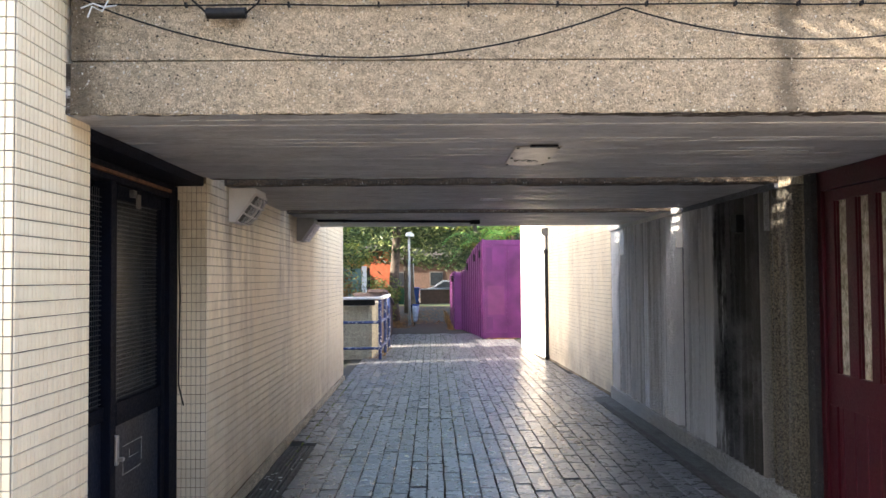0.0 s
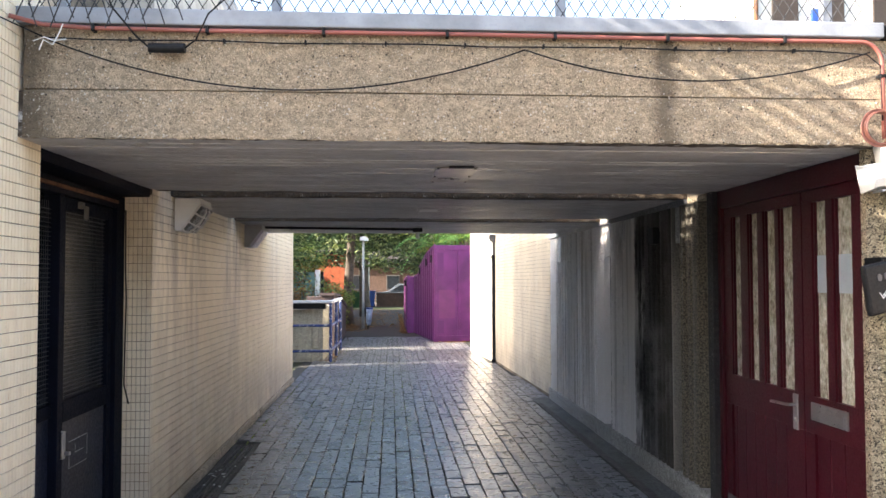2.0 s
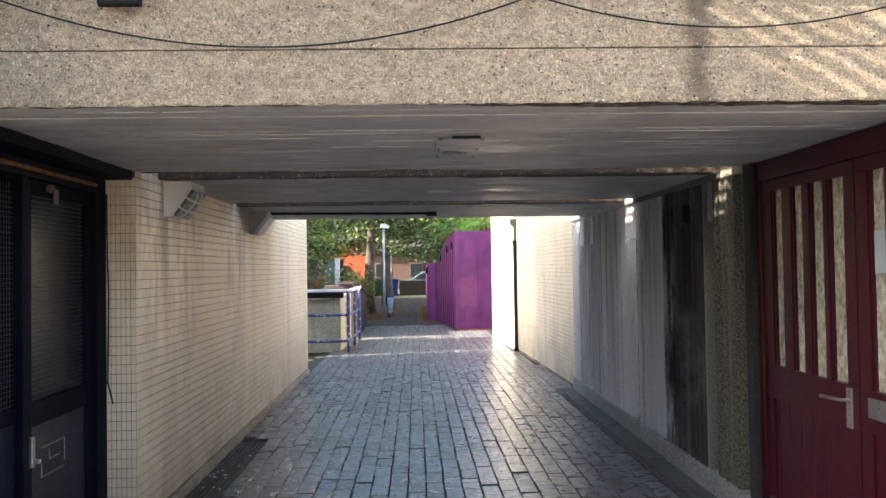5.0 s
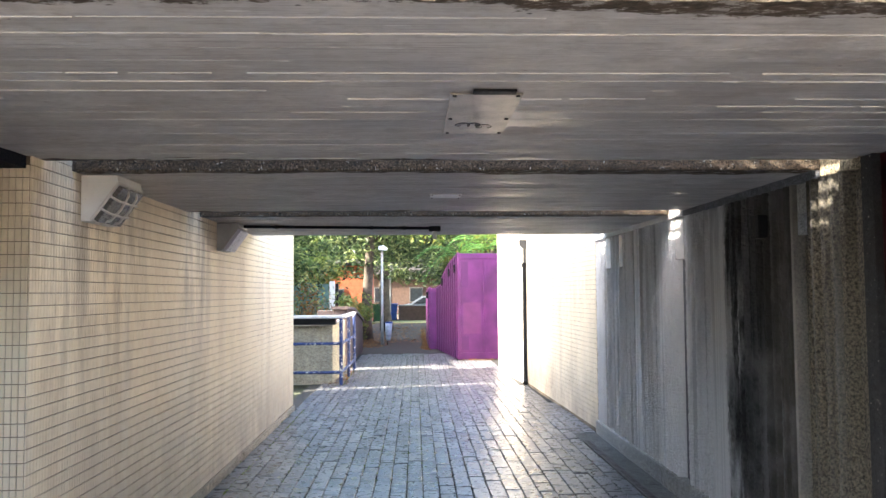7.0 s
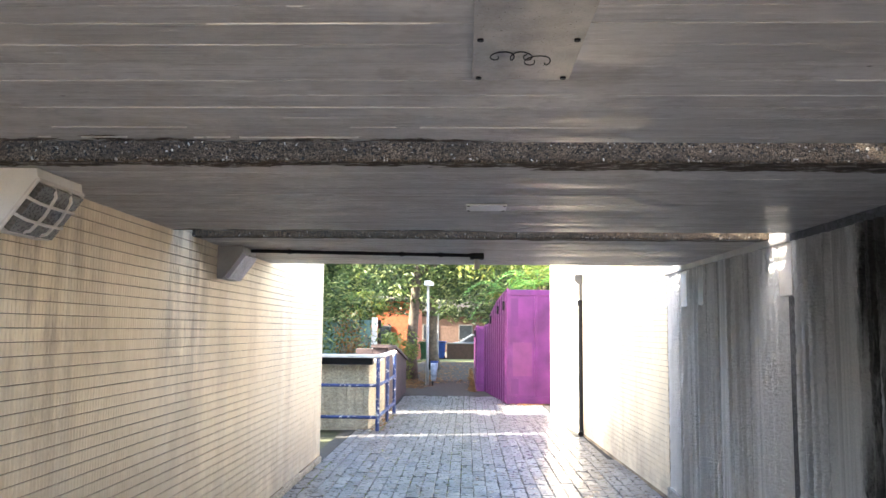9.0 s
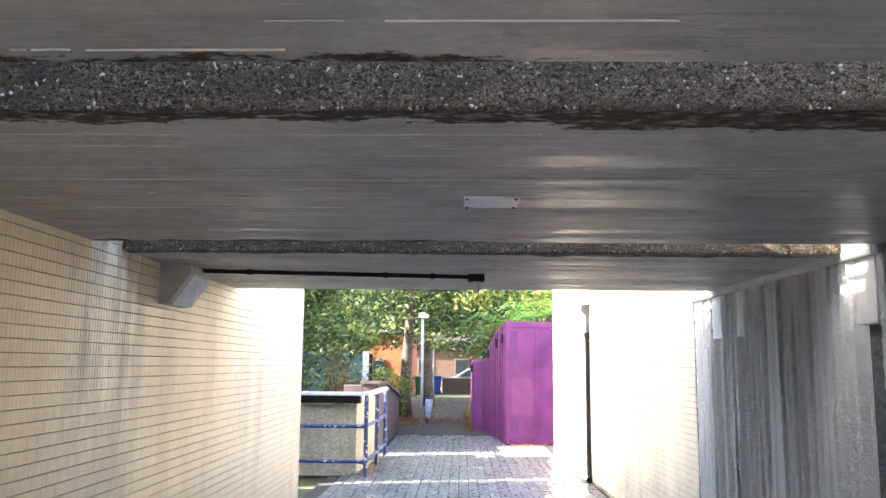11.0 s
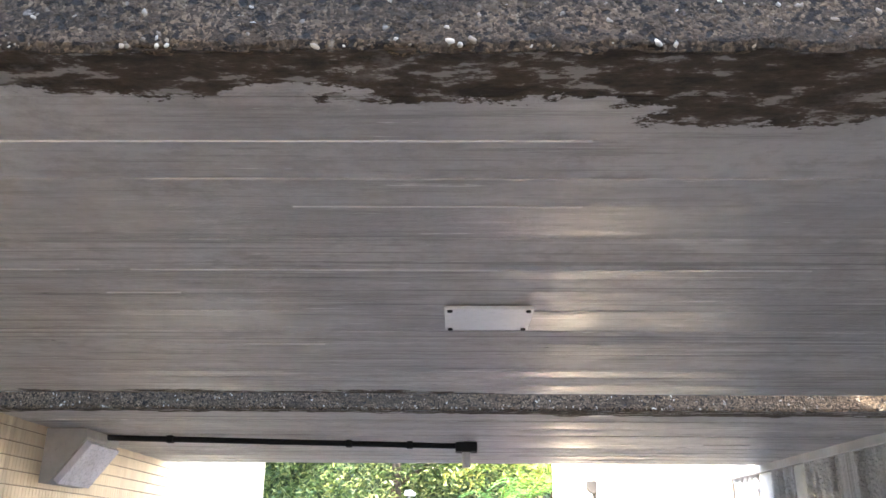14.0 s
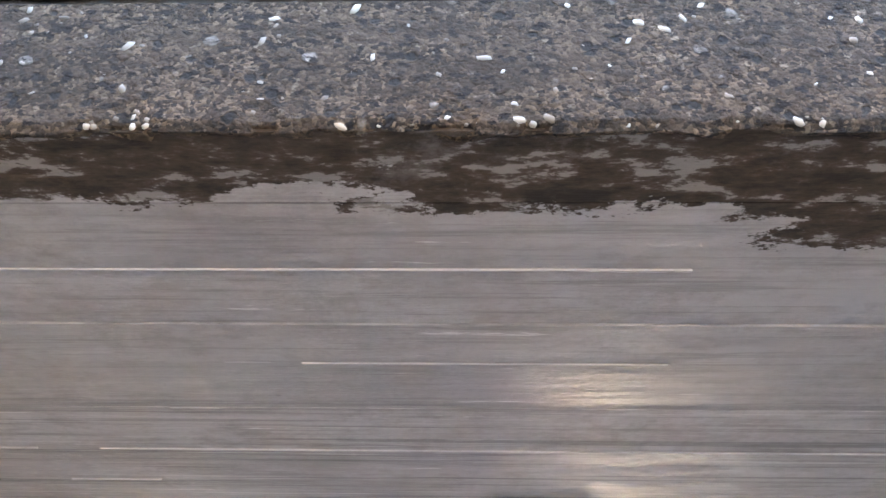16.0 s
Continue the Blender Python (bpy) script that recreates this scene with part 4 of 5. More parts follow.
        part("wire_cage", bm, M_RAILTOP, lamp, "pale painted wire cage")
    else:
        part("end_cap", prism(bmesh.new(), [(p[0], p[1]) for p in prof], 1, y0 - 0.004, y0 - 0.0005), M_GREYPL, lamp)


wedge_lamp(5.665, 0.36, True)
wedge_lamp(8.52, 0.36, False)

plate = thing("ceiling_plate", (0.53, 4.25, SOFFIT), "square dull metal blanking plate screwed to the soffit", "cover plate", "plates on the soffit")
part("sheet", one_box(0.415, 0.645, 3.95, 4.568, SOFFIT - 0.008, SOFFIT - 0.0025, 0.001), plain("dull_plate", (0.36, 0.33, 0.28), 0.38, 0.4, 0.3, 9), plate)
for x in (0.43, 0.63):
    for y in (3.965, 4.3, 4.552):
        part("screw", rod(bmesh.new(), (x, y, SOFFIT - 0.012), (x, y, SOFFIT - 0.007), 0.007), M_BLACK, plate)
for x0, y0, turns, size in ((0.455, 4.40, 2.6, 0.03), (0.535, 4.43, 1.4, 0.034)):
    pts = [(x0 + 0.011 * q + size * (0.5 + 0.15 * math.sin(q)) * math.cos(1.9 * q), y0 + size * math.sin(1.9 * q) * 0.9, 2.2363) for q in (turns * 3.3 * k / 30 for k in range(31))]
    part("pen_scribble", tube(bmesh.new(), pts, 0.0013, 4), M_BLACK, plate, "loose black pen scribble")
solo("cable_box", one_box(0.485, 0.62, 3.9, 3.945, SOFFIT - 0.011, SOFFIT - 0.0025, 0.002), M_BLACK, "dark flat box beside the ceiling plate", "junction box")
plate = thing("ceiling_plate", (0.5, 6.6, SOFFIT), "small pale grey blanking plate screwed to the soffit", "cover plate", "plates on the soffit")
part("sheet", one_box(0.40, 0.597, 6.525, 6.705, SOFFIT - 0.01, SOFFIT - 0.0025, 0.001), plain("pale_plate", (0.7, 0.7, 0.69), 0.4, 0.2, 0.12), plate)
for x in (0.412, 0.585):
    for y in (6.537, 6.693):
        part("screw", rod(bmesh.new(), (x, y, SOFFIT - 0.014), (x, y, SOFFIT - 0.009), 0.006), M_BLACK, plate)

run = thing("ceiling_conduit", (-0.3, 9.02, SOFFIT), "black cable conduit across the soffit ending in a small box", "conduit")
part("pipe", rod(bmesh.new(), (-1.24, 8.75, 2.225), (0.44, 9.02, 2.225), 0.014), M_BLACK, run)
for x in (-0.95, -0.1, 0.2):
    y = 8.75 + (x + 1.24) / 1.68 * 0.27
    part("clip", one_box(x - 0.015, x + 0.015, y - 0.022, y + 0.022, 2.207, SOFFIT - 0.003, 0.003), M_BLACK, run)
end = part("end_box", one_box(0.43, 0.54, 8.98, 9.08, 2.195, SOFFIT - 0.003, 0.006), M_BLACK, run)
part("cut_stub", rod(bmesh.new(), (0.485, 9.03, 2.12), (0.485, 9.03, 2.196), 0.022), M_RAILTOP, end, "pale cut stub of a lamp fitting")

solo("alarm_box", one_box(2.35, 2.42, 6.2, 6.32, 1.93, 2.07, 0.006), M_BLACK, "small black box fixed high on the ribbed wall", "wall box")
for a, b in ((7.665, 7.875), (9.53, 9.68), (10.03, 10.23)):
    solo("cover_block", one_box(RIGHT - 0.012, RIGHT + 0.06, a, b, 1.87, 2.198, 0.004), M_HEAD, "smooth pale concrete block at the head of a recess", "cover block", "blocks on the ribbed wall")

# drains
def drain(x0, x1, y0, y1, bars, name, label):
    g = thing(name, (x0, y0, 0), label, "drain")
    bm = bmesh.new()
    for a in (x0, x1 - 0.012):
        box(bm, a, a + 0.012, y0, y1, -0.03, 0.004)
    for b in (y0, y1 - 0.012):
        box(bm, x0 + 0.012, x1 - 0.012, b, b + 0.012, -0.03, 0.004)
    part("frame", bm, M_DRAIN, g)
    if bars > 0:
        n = max(2, int((y1 - y0) / bars))
        for k in range(n):
            y = y0 + 0.014 + (y1 - y0 - 0.028) * (k + 0.5) / n
            part("bar", one_box(x0 + 0.012, x1 - 0.012, y - bars * 0.28, y + bars * 0.28, -0.02, 0.002), M_DRAIN, g)
    else:
        n = int((x1 - x0) / -bars)
        for k in range(n):
            x = x0 + 0.012 + (x1 - x0 - 0.024) * (k + 0.5) / n
            part("bar", one_box(x + bars * 0.24, x - bars * 0.24, y0 + 0.012, y1 - 0.012, -0.022, 0.003), M_DRAIN, g)
    part("sump", one_box(x0 + 0.012, x1 - 0.012, y0 + 0.012, y1 - 0.012, -0.058, -0.04), M_BLACK, g, "dark sump under the bars")


for ya, yb in ((5.22, 5.925), (5.93, 7.81)):
    drain(-1.372, -1.135, ya, yb, -0.036, "floor_grating", "rusty black floor grating at the foot of the tiled wall")
for k in range(5):
    drain(2.115, 2.19, 5.3 + k, 6.296 + k, 0.05, "channel_drain", "narrow dark channel drain along the ribbed wall")
bm = bmesh.new()
rng = random.Random(31)
for k in range(14):
    x, y, a = rng.uniform(-1.35, -1.16), rng.gauss(6.35, 0.28), rng.uniform(0, 3)
    scrap = box(bmesh.new(), -rng.uniform(0.008, 0.02), rng.uniform(0.008, 0.02), -0.007, 0.007, 0.0, 0.0015)
    scrap.transform(pose(x, y, 0.0045, 0, 0, math.degrees(a)))
    flake = bpy.data.meshes.new("flake")
    scrap.to_mesh(flake)
    bm.from_mesh(flake)
    scrap.free()
solo("paper_scraps", bm, M_WHITE, "torn white paper scraps lying on the grating", "litter", kind="stuff")

# ---- on the front beam ----
pipe = thing("orange_conduit", (0, 3.09, 2.72), "faded orange conduit clipped along the beam", "conduit")
bend = [(2.31 + 0.1 * math.sin(a), 3.118, 2.613 + 0.1 * math.cos(a)) for a in (math.pi / 2 * k / 8 for k in range(9))]
part("pipe", tube(bmesh.new(), [(LEFT + 0.01, 3.02, 2.73), (-1.3, 3.09, 2.716), (-1.1, 3.118, 2.713)] + [(x, 3.118, 2.713 + 0.002 * math.sin(3 * x)) for x in (-0.6, 0.0, 0.6, 1.2, 1.8)] + bend + [(2.412, 3.118, 2.27)], 0.0098, 10), M_ORANGE, pipe, smooth=True)
for x in (-1.1, -0.62, -0.12, 0.42, 0.9, 1.41, 1.95):
    part("clamp", one_box(x - 0.007, x + 0.007, 3.10, 3.14, 2.697, 2.729, 0.002), M_BLACK, pipe)
part("clamp", one_box(2.393, 2.431, 3.10, 3.14, 2.55, 2.562, 0.002), M_BLACK, pipe)

line = thing("black_cable", (0, 3.12, 2.66), "thin black cable clipped straight along the beam", "cable", "cables on the beam")
part("wire", tube(bmesh.new(), [(LEFT + 0.01, 2.95, 2.70), (-1.3, 3.1, 2.665), (-1.1, 3.12, 2.664)] + [(-0.9 + 0.3 * k, 3.125, 2.666 + 0.004 * math.sin(2.1 * k)) for k in range(11)] + [(2.34, 3.12, 2.655), (2.39, 3.1, 2.6), (2.395, 3.1, 2.35)], 0.0034, 6), M_BLACK, line)
for x in (-0.95, -0.55, -0.2, 0.15, 0.5, 0.85, 1.2, 1.45, 1.7, 2.0):
    part("clip", one_box(x - 0.004, x + 0.004, 3.116, 3.14, 2.660, 2.677), M_BLACK, line)
solo("black_cable", tube(bmesh.new(), sag((-1.28, 3.11, 2.655), (0.765, 3.11, 2.648), 0.197), 0.0034, 6), M_BLACK, "black cable sagging in a long curve", "cable", "cables on the beam")
solo("black_cable", tube(bmesh.new(), sag((0.765, 3.112, 2.648), (2.35, 3.112, 2.664), 0.135), 0.0034, 6), M_BLACK, "black cable sagging in a shorter curve", "cable", "cables on the beam")
joint = thing("cable_joint", (-0.8, 3.1, 2.62), "black cylindrical cable joint with two leads", "cable joint")
bm = rod(bmesh.new(), (-0.862, 3.1, 2.626), (-0.71, 3.1, 2.627), 0.021, sides=14)
part("sleeve", bm, M_BLACK, joint, smooth=False)
part("lead", tube(bmesh.new(), [(-0.86, 3.1, 2.626), (-0.91, 3.08, 2.67), (-1.0, 3.05, 2.78), (-1.07, 3.05, 2.95)], 0.0042, 6), M_BLACK, joint)
part("lead", tube(bmesh.new(), [(-0.712, 3.1, 2.627), (-0.66, 3.08, 2.66), (-0.6, 3.04, 2.76), (-0.53, 3.04, 2.825), (-0.44, 3.05, 2.83), (-0.38, 3.06, 2.815)], 0.0036, 6), M_BLACK, joint)
bm = tube(bmesh.new(), [(-1.34, 3.09, 2.645), (-1.29, 3.08, 2.66), (-1.25, 3.08, 2.645), (-1.2, 3.08, 2.652)], 0.003, 6)
tube(bm, [(-1.31, 3.08, 2.605), (-1.29, 3.07, 2.645), (-1.25, 3.07, 2.625), (-1.225, 3.07, 2.675), (-1.21, 3.07, 2.715)], 0.003, 6)
solo("white_string", bm, M_WHITE, "knotted white string tying the cable", "string")
bm = bmesh.new()
random.seed(8)
for k in range(8):
    r, ox = 0.079 + random.uniform(-0.008, 0.006), random.uniform(-0.006, 0.006)
    ring = [(2.365 + ox + r * math.cos(a), 3.06 + 0.004 * k, 2.31 + r * math.sin(a)) for a in (2 * math.pi * q / 26 for q in range(27))]
    tube(bm, ring, 0.0036, 6)
solo("wire_coil", bm, M_COPPER, "coil of spare copper-coloured cable hung on the conduit", "coil")

# chain-link fence on the coping
fence = thing("chain_link_fence", (0.5, 3.3, 2.8), "galvanised chain-link fence standing on the coping", "fence")
for x in (-1.3, -0.35, 0.965, 2.25):
    part("post", one_box(x - 0.022, x + 0.022, 3.28, 3.325, 2.80, 4.1, 0.003), M_GALV, fence)
bm = bmesh.new()
cell, rise, top = 0.058, 1.55, 3.6
run = (top - 2.818) / rise
x = -2.6
while x < 2.38:
    for s in (1, -1):
        lo, hi = max(LEFT, x), min(2.38, x + run)
        if hi - lo > 0.02:
            za, zb = ((q - x) * rise if s > 0 else (x + run - q) * rise for q in (lo, hi))
            rod(bm, (lo, 3.22 + 0.003 * s, 2.818 + za), (hi, 3.22 + 0.003 * s, 2.818 + zb), 0.0024, sides=4)
    x += cell
part("wire_net", bm, M_WIRE, fence)
bm = bmesh.new()
for k in range(9):
    x = LEFT + 0.03 + 0.075 * k
    for s in (1, -1):
        rod(bm, (x, 3.06, 2.95), (x + s * 0.085, 3.04, 2.69 + 0.02 * (k % 3)), 0.0028, sides=4)
part("loose_net", bm, M_WIRE, fence, "torn end of the net hanging over the coping")

# things on the decks seen through the fence
block = thing("apartment_block", (12.5, 20, 0), "white rendered apartment block with brown panels", "building")
part("wall", one_box(9.6, 16, 20, 26, -0.05, 12.5), M_RENDERWHITE, block)
part("roof", one_box(9.4, 16.2, 19.8, 26.2, 12.505, 12.8, 0.02), M_PIPEGREY, block)
for x0, x1 in ((10.15, 10.85), (11.6, 12.1), (12.9, 13.6)):
    for z in (2.9, 5.7, 8.35, 11.0):
        w = part("window", one_box(x0, x1, 19.93, 19.995, z, z + 0.75, 0.01), M_MESH, block, "brown perforated panel")
        part("sill", one_box(x0 - 0.05, x1 + 0.05, 19.9, 19.99, z - 0.07, z - 0.005, 0.01), M_PIPEGREY, w)
part("hanging_sheet", one_box(11.2, 11.5, 19.9, 19.99, 8.3, 8.75, 0.01), M_BLUEBIN, block, "blue sheet on the balcony")
part("downpipe", rod(bmesh.new(), (9.7, 19.93, 0), (9.7, 19.93, 12.5), 0.06), M_RUST, block)

# ---- on the near right wall ----
lampr = thing("security_light", pose(2.35, 3.19, 2.03, 0, -11, 0), "white plastic floodlight casing on the ribbed wall", "wall lamp")
bm = prism(bmesh.new(), [(0.0, 0.0), (-0.11, 0.015), (-0.13, 0.05), (-0.11, 0.1), (0.0, 0.125)], 0, 0.0, 0.5)
part("casing", bm, M_WHITE, lampr, local=True)
part("lens", one_box(0.03, 0.47, -0.1, -0.02, -0.012, -0.001, 0.004), M_GREYPL, lampr, "clouded grey lens", local=True)
part("end_cap", prism(bmesh.new(), [(0.0, -0.004), (-0.113, 0.012), (-0.134, 0.05), (-0.113, 0.104), (0.0, 0.13)], 0, -0.012, -0.001), M_WHITE, lampr, local=True)
part("bracket", one_box(0.1, 0.2, -0.05, 0.02, 0.115, 0.2, 0.004), M_WHITE, lampr, local=True)
part("lead", tube(bmesh.new(), [(2.45, 3.15, 2.19), (2.44, 3.12, 2.25), (2.46, 3.11, 2.28), (2.455, 3.12, 2.36), (2.45, 3.125, 2.6), (2.42, 3.12, 2.66)], 0.004, 6), M_GREYPL, lampr)

ash = thing("ashtray_bin", (2.42, 3.15, 1.49), "black wall-mounted cigarette bin with its lid hanging open", "ashtray")
bm = bmesh.new()
for q in ((2.36, 2.37, 3.08, 3.21, 1.495, 1.73), (2.475, 2.485, 3.08, 3.21, 1.495, 1.73), (2.37, 2.475, 3.08, 3.21, 1.495, 1.505), (2.37, 2.475, 3.08, 3.21, 1.72, 1.73), (2.37, 2.475, 3.2, 3.21, 1.505, 1.72)):
    box(bm, *q, 0.003)
part("body", bm, M_BLACK, ash)
part("tray", one_box(2.375, 2.47, 3.09, 3.19, 1.58, 1.6, 0.003), M_GREYPL, ash, "grey inner tray")
lid_m = Matrix.Translation((2.385, 3.05, 1.495)) @ Matrix.Rotation(radians(16), 4, "Z") @ Matrix.Rotation(radians(-11), 4, "Y")
bm = box(bmesh.new(), -0.15, 0.0, -0.03, 0.0, 0.0, 0.225, 0.012)
bm.transform(lid_m)
lid = part("lid", bm, M_BLACK, ash)
for x in (-0.09, -0.04):
    bm = rod(bmesh.new(), (x, -0.034, 0.16), (x, -0.028, 0.16), 0.016, sides=14)
    bm.transform(lid_m @ Matrix.Diagonal((0.8, 1, 1, 1)))
    part("stub_hole", bm, plain("stub_grey", (0.06, 0.06, 0.065), 0.5), lid, "round grey stub hole")
bm = tube(bmesh.new(), [(-0.085, -0.032, 0.095), (-0.07, -0.032, 0.068), (-0.045, -0.032, 0.085), (-0.048, -0.032, 0.095), (-0.068, -0.032, 0.08)], 0.0022, 5)
bm.transform(lid_m)
part("cigarette_mark", bm, M_WHITE, lid, "white cigarette outline")

board = thing("notice_case", (2.47, 3.15, 1.06), "grey metal notice case with a rounded hood", "notice board")
bm = bmesh.new()
for q in ((2.475, 2.51, 1.09, 1.86), (3.2, 3.235, 1.09, 1.86), (2.51, 3.2, 1.09, 1.13), (2.51, 3.2, 1.82, 1.86)):
    box(bm, q[0], q[1], 3.13, 3.21, q[2], q[3], 0.005)
part("frame", bm, M_GALV, board)
part("back_sheet", one_box(2.51, 3.2, 3.175, 3.21, 1.13, 1.82), M_WHITE, board, "white backing sheet")
part("hood", prism(bmesh.new(), [(3.21, 1.865), (3.1, 1.865), (3.115, 1.895), (3.16, 1.905), (3.21, 1.91)], 0, 2.455, 3.26), M_GALV, board)
part("lower_rail", one_box(2.46, 3.25, 3.11, 3.21, 1.05, 1.085, 0.008), M_GALV, board)

# ---- beyond the passage ----
pipe = thing("downpipe", (2.24, 15.78, 0), "black iron downpipe with a pale hopper on the tiled corner", "downpipe")
part("pipe", rod(bmesh.new(), (2.24, 15.78, 0.05), (2.24, 15.78, 2.11), 0.042, sides=14), M_BLACK, pipe)
part("upper_pipe", rod(bmesh.new(), (2.24, 15.78, 2.1), (2.24, 15.78, 2.42), 0.03, sides=14), M_PIPEGREY, pipe, "grey upper pipe")
part("collar", rod(bmesh.new(), (2.24, 15.78, 2.06), (2.24, 15.78, 2.14), 0.056, sides=14), M_BLACK, pipe)
part("shoe", tube(bmesh.new(), [(2.24, 15.78, 0.12), (2.24, 15.76, 0.06), (2.22, 15.7, 0.03)], 0.046, 10), M_BLACK, pipe)
part("hopper", prism(bmesh.new(), [(2.2, 2.4), (2.28, 2.4), (2.325, 2.46), (2.325, 2.55), (2.15, 2.55), (2.15, 2.46)], 1, 15.7, 15.86), M_PIPEGREY, pipe, "pale grey hopper")
for z in (0.7, 1.5):
    part("bracket", one_box(2.24, 2.33, 15.76, 15.8, z, z + 0.03), M_BLACK, pipe)

rail = thing("guard_rail", (-1.03, 16.0, 0), "blue painted tube railing with a worn white handrail", "railing")
for x, y in ((-1.03, 16.0), (-1.01, 17.4), (-1.0, 18.7), (-2.4, 16.0), (-3.6, 16.0)):
    part("post", rod(bmesh.new(), (x, y, -0.02), (x, y, 1.2), 0.033), M_RAIL, rail)
for z in (0.22, 0.73):
    part("rail", rod(bmesh.new(), (-3.8, 16.0, z), (-1.03, 16.0, z), 0.027), M_RAIL, rail)
    part("rail", rod(bmesh.new(), (-1.03, 16.0, z), (-1.0, 18.7, z), 0.027), M_RAIL, rail)
part("handrail", one_box(-3.8, -0.99, 15.95, 16.05, 1.18, 1.235, 0.015), M_RAILTOP, rail, "worn white handrail")
part("handrail", one_box(-1.055, -0.955, 16.05, 18.73, 1.18, 1.235, 0.015), M_RAILTOP, rail, "worn white handrail")
ramp = thing("ramp_wall", (-1.3, 16.3, 0), "board-marked concrete ramp wall behind the blue railing", "wall", kind="structure")
random.seed(5)
x = -4.2
while x < -1.25:
    w = min(random.uniform(0.14, 0.2), -1.2 - x)
    part("board_face", one_box(x, x + w - 0.006, 16.25 + random.uniform(-0.008, 0.008), 16.5, -0.02, 1.05 + random.uniform(-0.006, 0.006), 0.004), M_RAMP, ramp)
    x += w
for k in range(8):
    part("board_face", one_box(-1.45, -1.2 + random.uniform(-0.008, 0.008), 16.51 + 0.28 * k, 16.51 + 0.28 * (k + 1) - 0.006, -0.02, 1.07, 0.004), M_RAMP, ramp)
# black strip added where the gap under the handrail lies in shade
part("dark_beam", one_box(-4.2, -1.14, 16.1, 16.3, 1.06, 1.175, 0.005), M_BLACK, ramp, "dark strip in place of the shaded gap under the handrail")
brown = thing("brick_ramp_wall", (-1.3, 22, 0), "purple-brown brick wall with a sloping top", "wall", kind="structure")
part("wall", prism(bmesh.new(), [(19.3, -0.02), (24.57, -0.02), (24.57, 0.83), (21.0, 1.22), (19.3, 1.27)], 0, -1.5, -1.2), M_BRICK, brown)
part("coping", prism(bmesh.new(), [(19.25, 1.275), (21.0, 1.225), (24.62, 0.835), (24.62, 0.89), (21.0, 1.29), (19.25, 1.34)], 0, -1.54, -1.16), M_BRICK, brown, "worn brick coping")
part("return_wall", one_box(-1.85, -1.505, 19.3, 19.55, -0.02, 1.25, 0.01), M_BRICK, brown)


def hoarding(x, y, turn, length, tops, depth, lead, front_right, label):
    """A purple steel unit: framed end panel, ribbed long side whose top falls along its length."""
    u = thing("storage_unit", pose(x, y, 0, 0, 0, turn), label, "container", "purple units beside the path")
    h = tops[0][1]
    def top_at(v):
        for (a, za), (b, zb) in zip(tops, tops[1:]):
            if a <= v <= b:
                return za + (zb - za) * (v - a) / (b - a)
        return tops[-1][1]
    bm = bmesh.new()
    prism(bm, [(0.04, 0.03), (length, 0.03)] + [(v, z - 0.03) for v, z in reversed(tops)][:-1] + [(0.04, h - 0.03)], 0, 0.03, depth)
    part("body", bm, M_PURPLE_SHADE, u, local=True)
    part("corner_post", one_box(0, 0.07, -0.02, 0.05, 0, h, 0.006), M_PURPLE, u, local=True)
    part("head_rail", one_box(0.07, depth, -0.018, 0.04, h - 0.13, h, 0.006), M_PURPLE, u, local=True)
    part("foot_rail", one_box(0.07, depth, -0.018, 0.04, 0, 0.16, 0.006), M_PURPLE, u, local=True)
    part("end_panel", one_box(0.07, front_right, 0.0, 0.039, 0.16, h - 0.13, 0.003), M_PURPLE, u, local=True)
    part("end_panel", one_box(front_right + 0.06, depth, 0.004, 0.039, 0.16, h - 0.13, 0.003), M_PURPLE, u, local=True)
    if h > 2:
        part("repaint_patch", one_box(0.14, front_right - 0.06, -0.004, -0.0005, 0.62, 1.38), M_PATCH, u, "faded reddish repainted patch", local=True)
        # two darker rectangles near the panel's left edge
        part("repaint_patch", one_box(0.1, 0.26, -0.004, -0.0005, 1.75, h - 0.2), M_PATCH_DK, u, "darker rectangular patch", local=True)
        part("repaint_patch", one_box(0.1, 0.27, -0.004, -0.0005, 0.22, 0.56), M_PATCH_DK, u, "darker rectangular patch", local=True)
    part("mullion", one_box(front_right, front_right + 0.06, -0.018, 0.04, 0.16, h - 0.13, 0.004), M_PURPLE, u, local=True)
    k, v = 0, 0.12
    while v < length - 0.1:
        part("side_rib", one_box(-0.03 if k % 2 else -0.005, 0.03, v, v + 0.16, 0.02, top_at(v + 0.16) - 0.02, 0.006), M_PURPLE if k % 2 == 0 else M_PURPLE_SHADE, u, local=True)
        v += 0.17
        k += 1
    for v, drop in lead:
        part("lock_box", one_box(-0.07, -0.03, v, v + 0.1, top_at(v) - drop - 0.2, top_at(v) - drop, 0.006), M_BLACK, u, "black lock box", local=True)
    part("top_edge", tube(bmesh.new(), [(0.02, v, z + 0.01) for v, z in tops], 0.025, 6), M_PURPLE, u, local=True)
    return u


hoarding(1.325, 21.22, 6.6, 3.7, [(0, 2.58), (0.6, 2.5), (1.5, 2.36), (2.5, 2.08), (2.9, 1.8), (3.7, 1.76)], 2.4, [(0.12, 0.25), (1.0, 0.2), (2.2, 0.15)], 0.64, "tall purple painted steel unit with a falling ribbed side")
hoarding(0.70, 25.0, 0.0, 5.5, [(0, 1.76), (2.5, 1.76), (5.5, 1.7)], 2.4, [(0.3, 0.1), (1.8, 0.1)], 0.4, "low purple painted steel unit with a ribbed side")

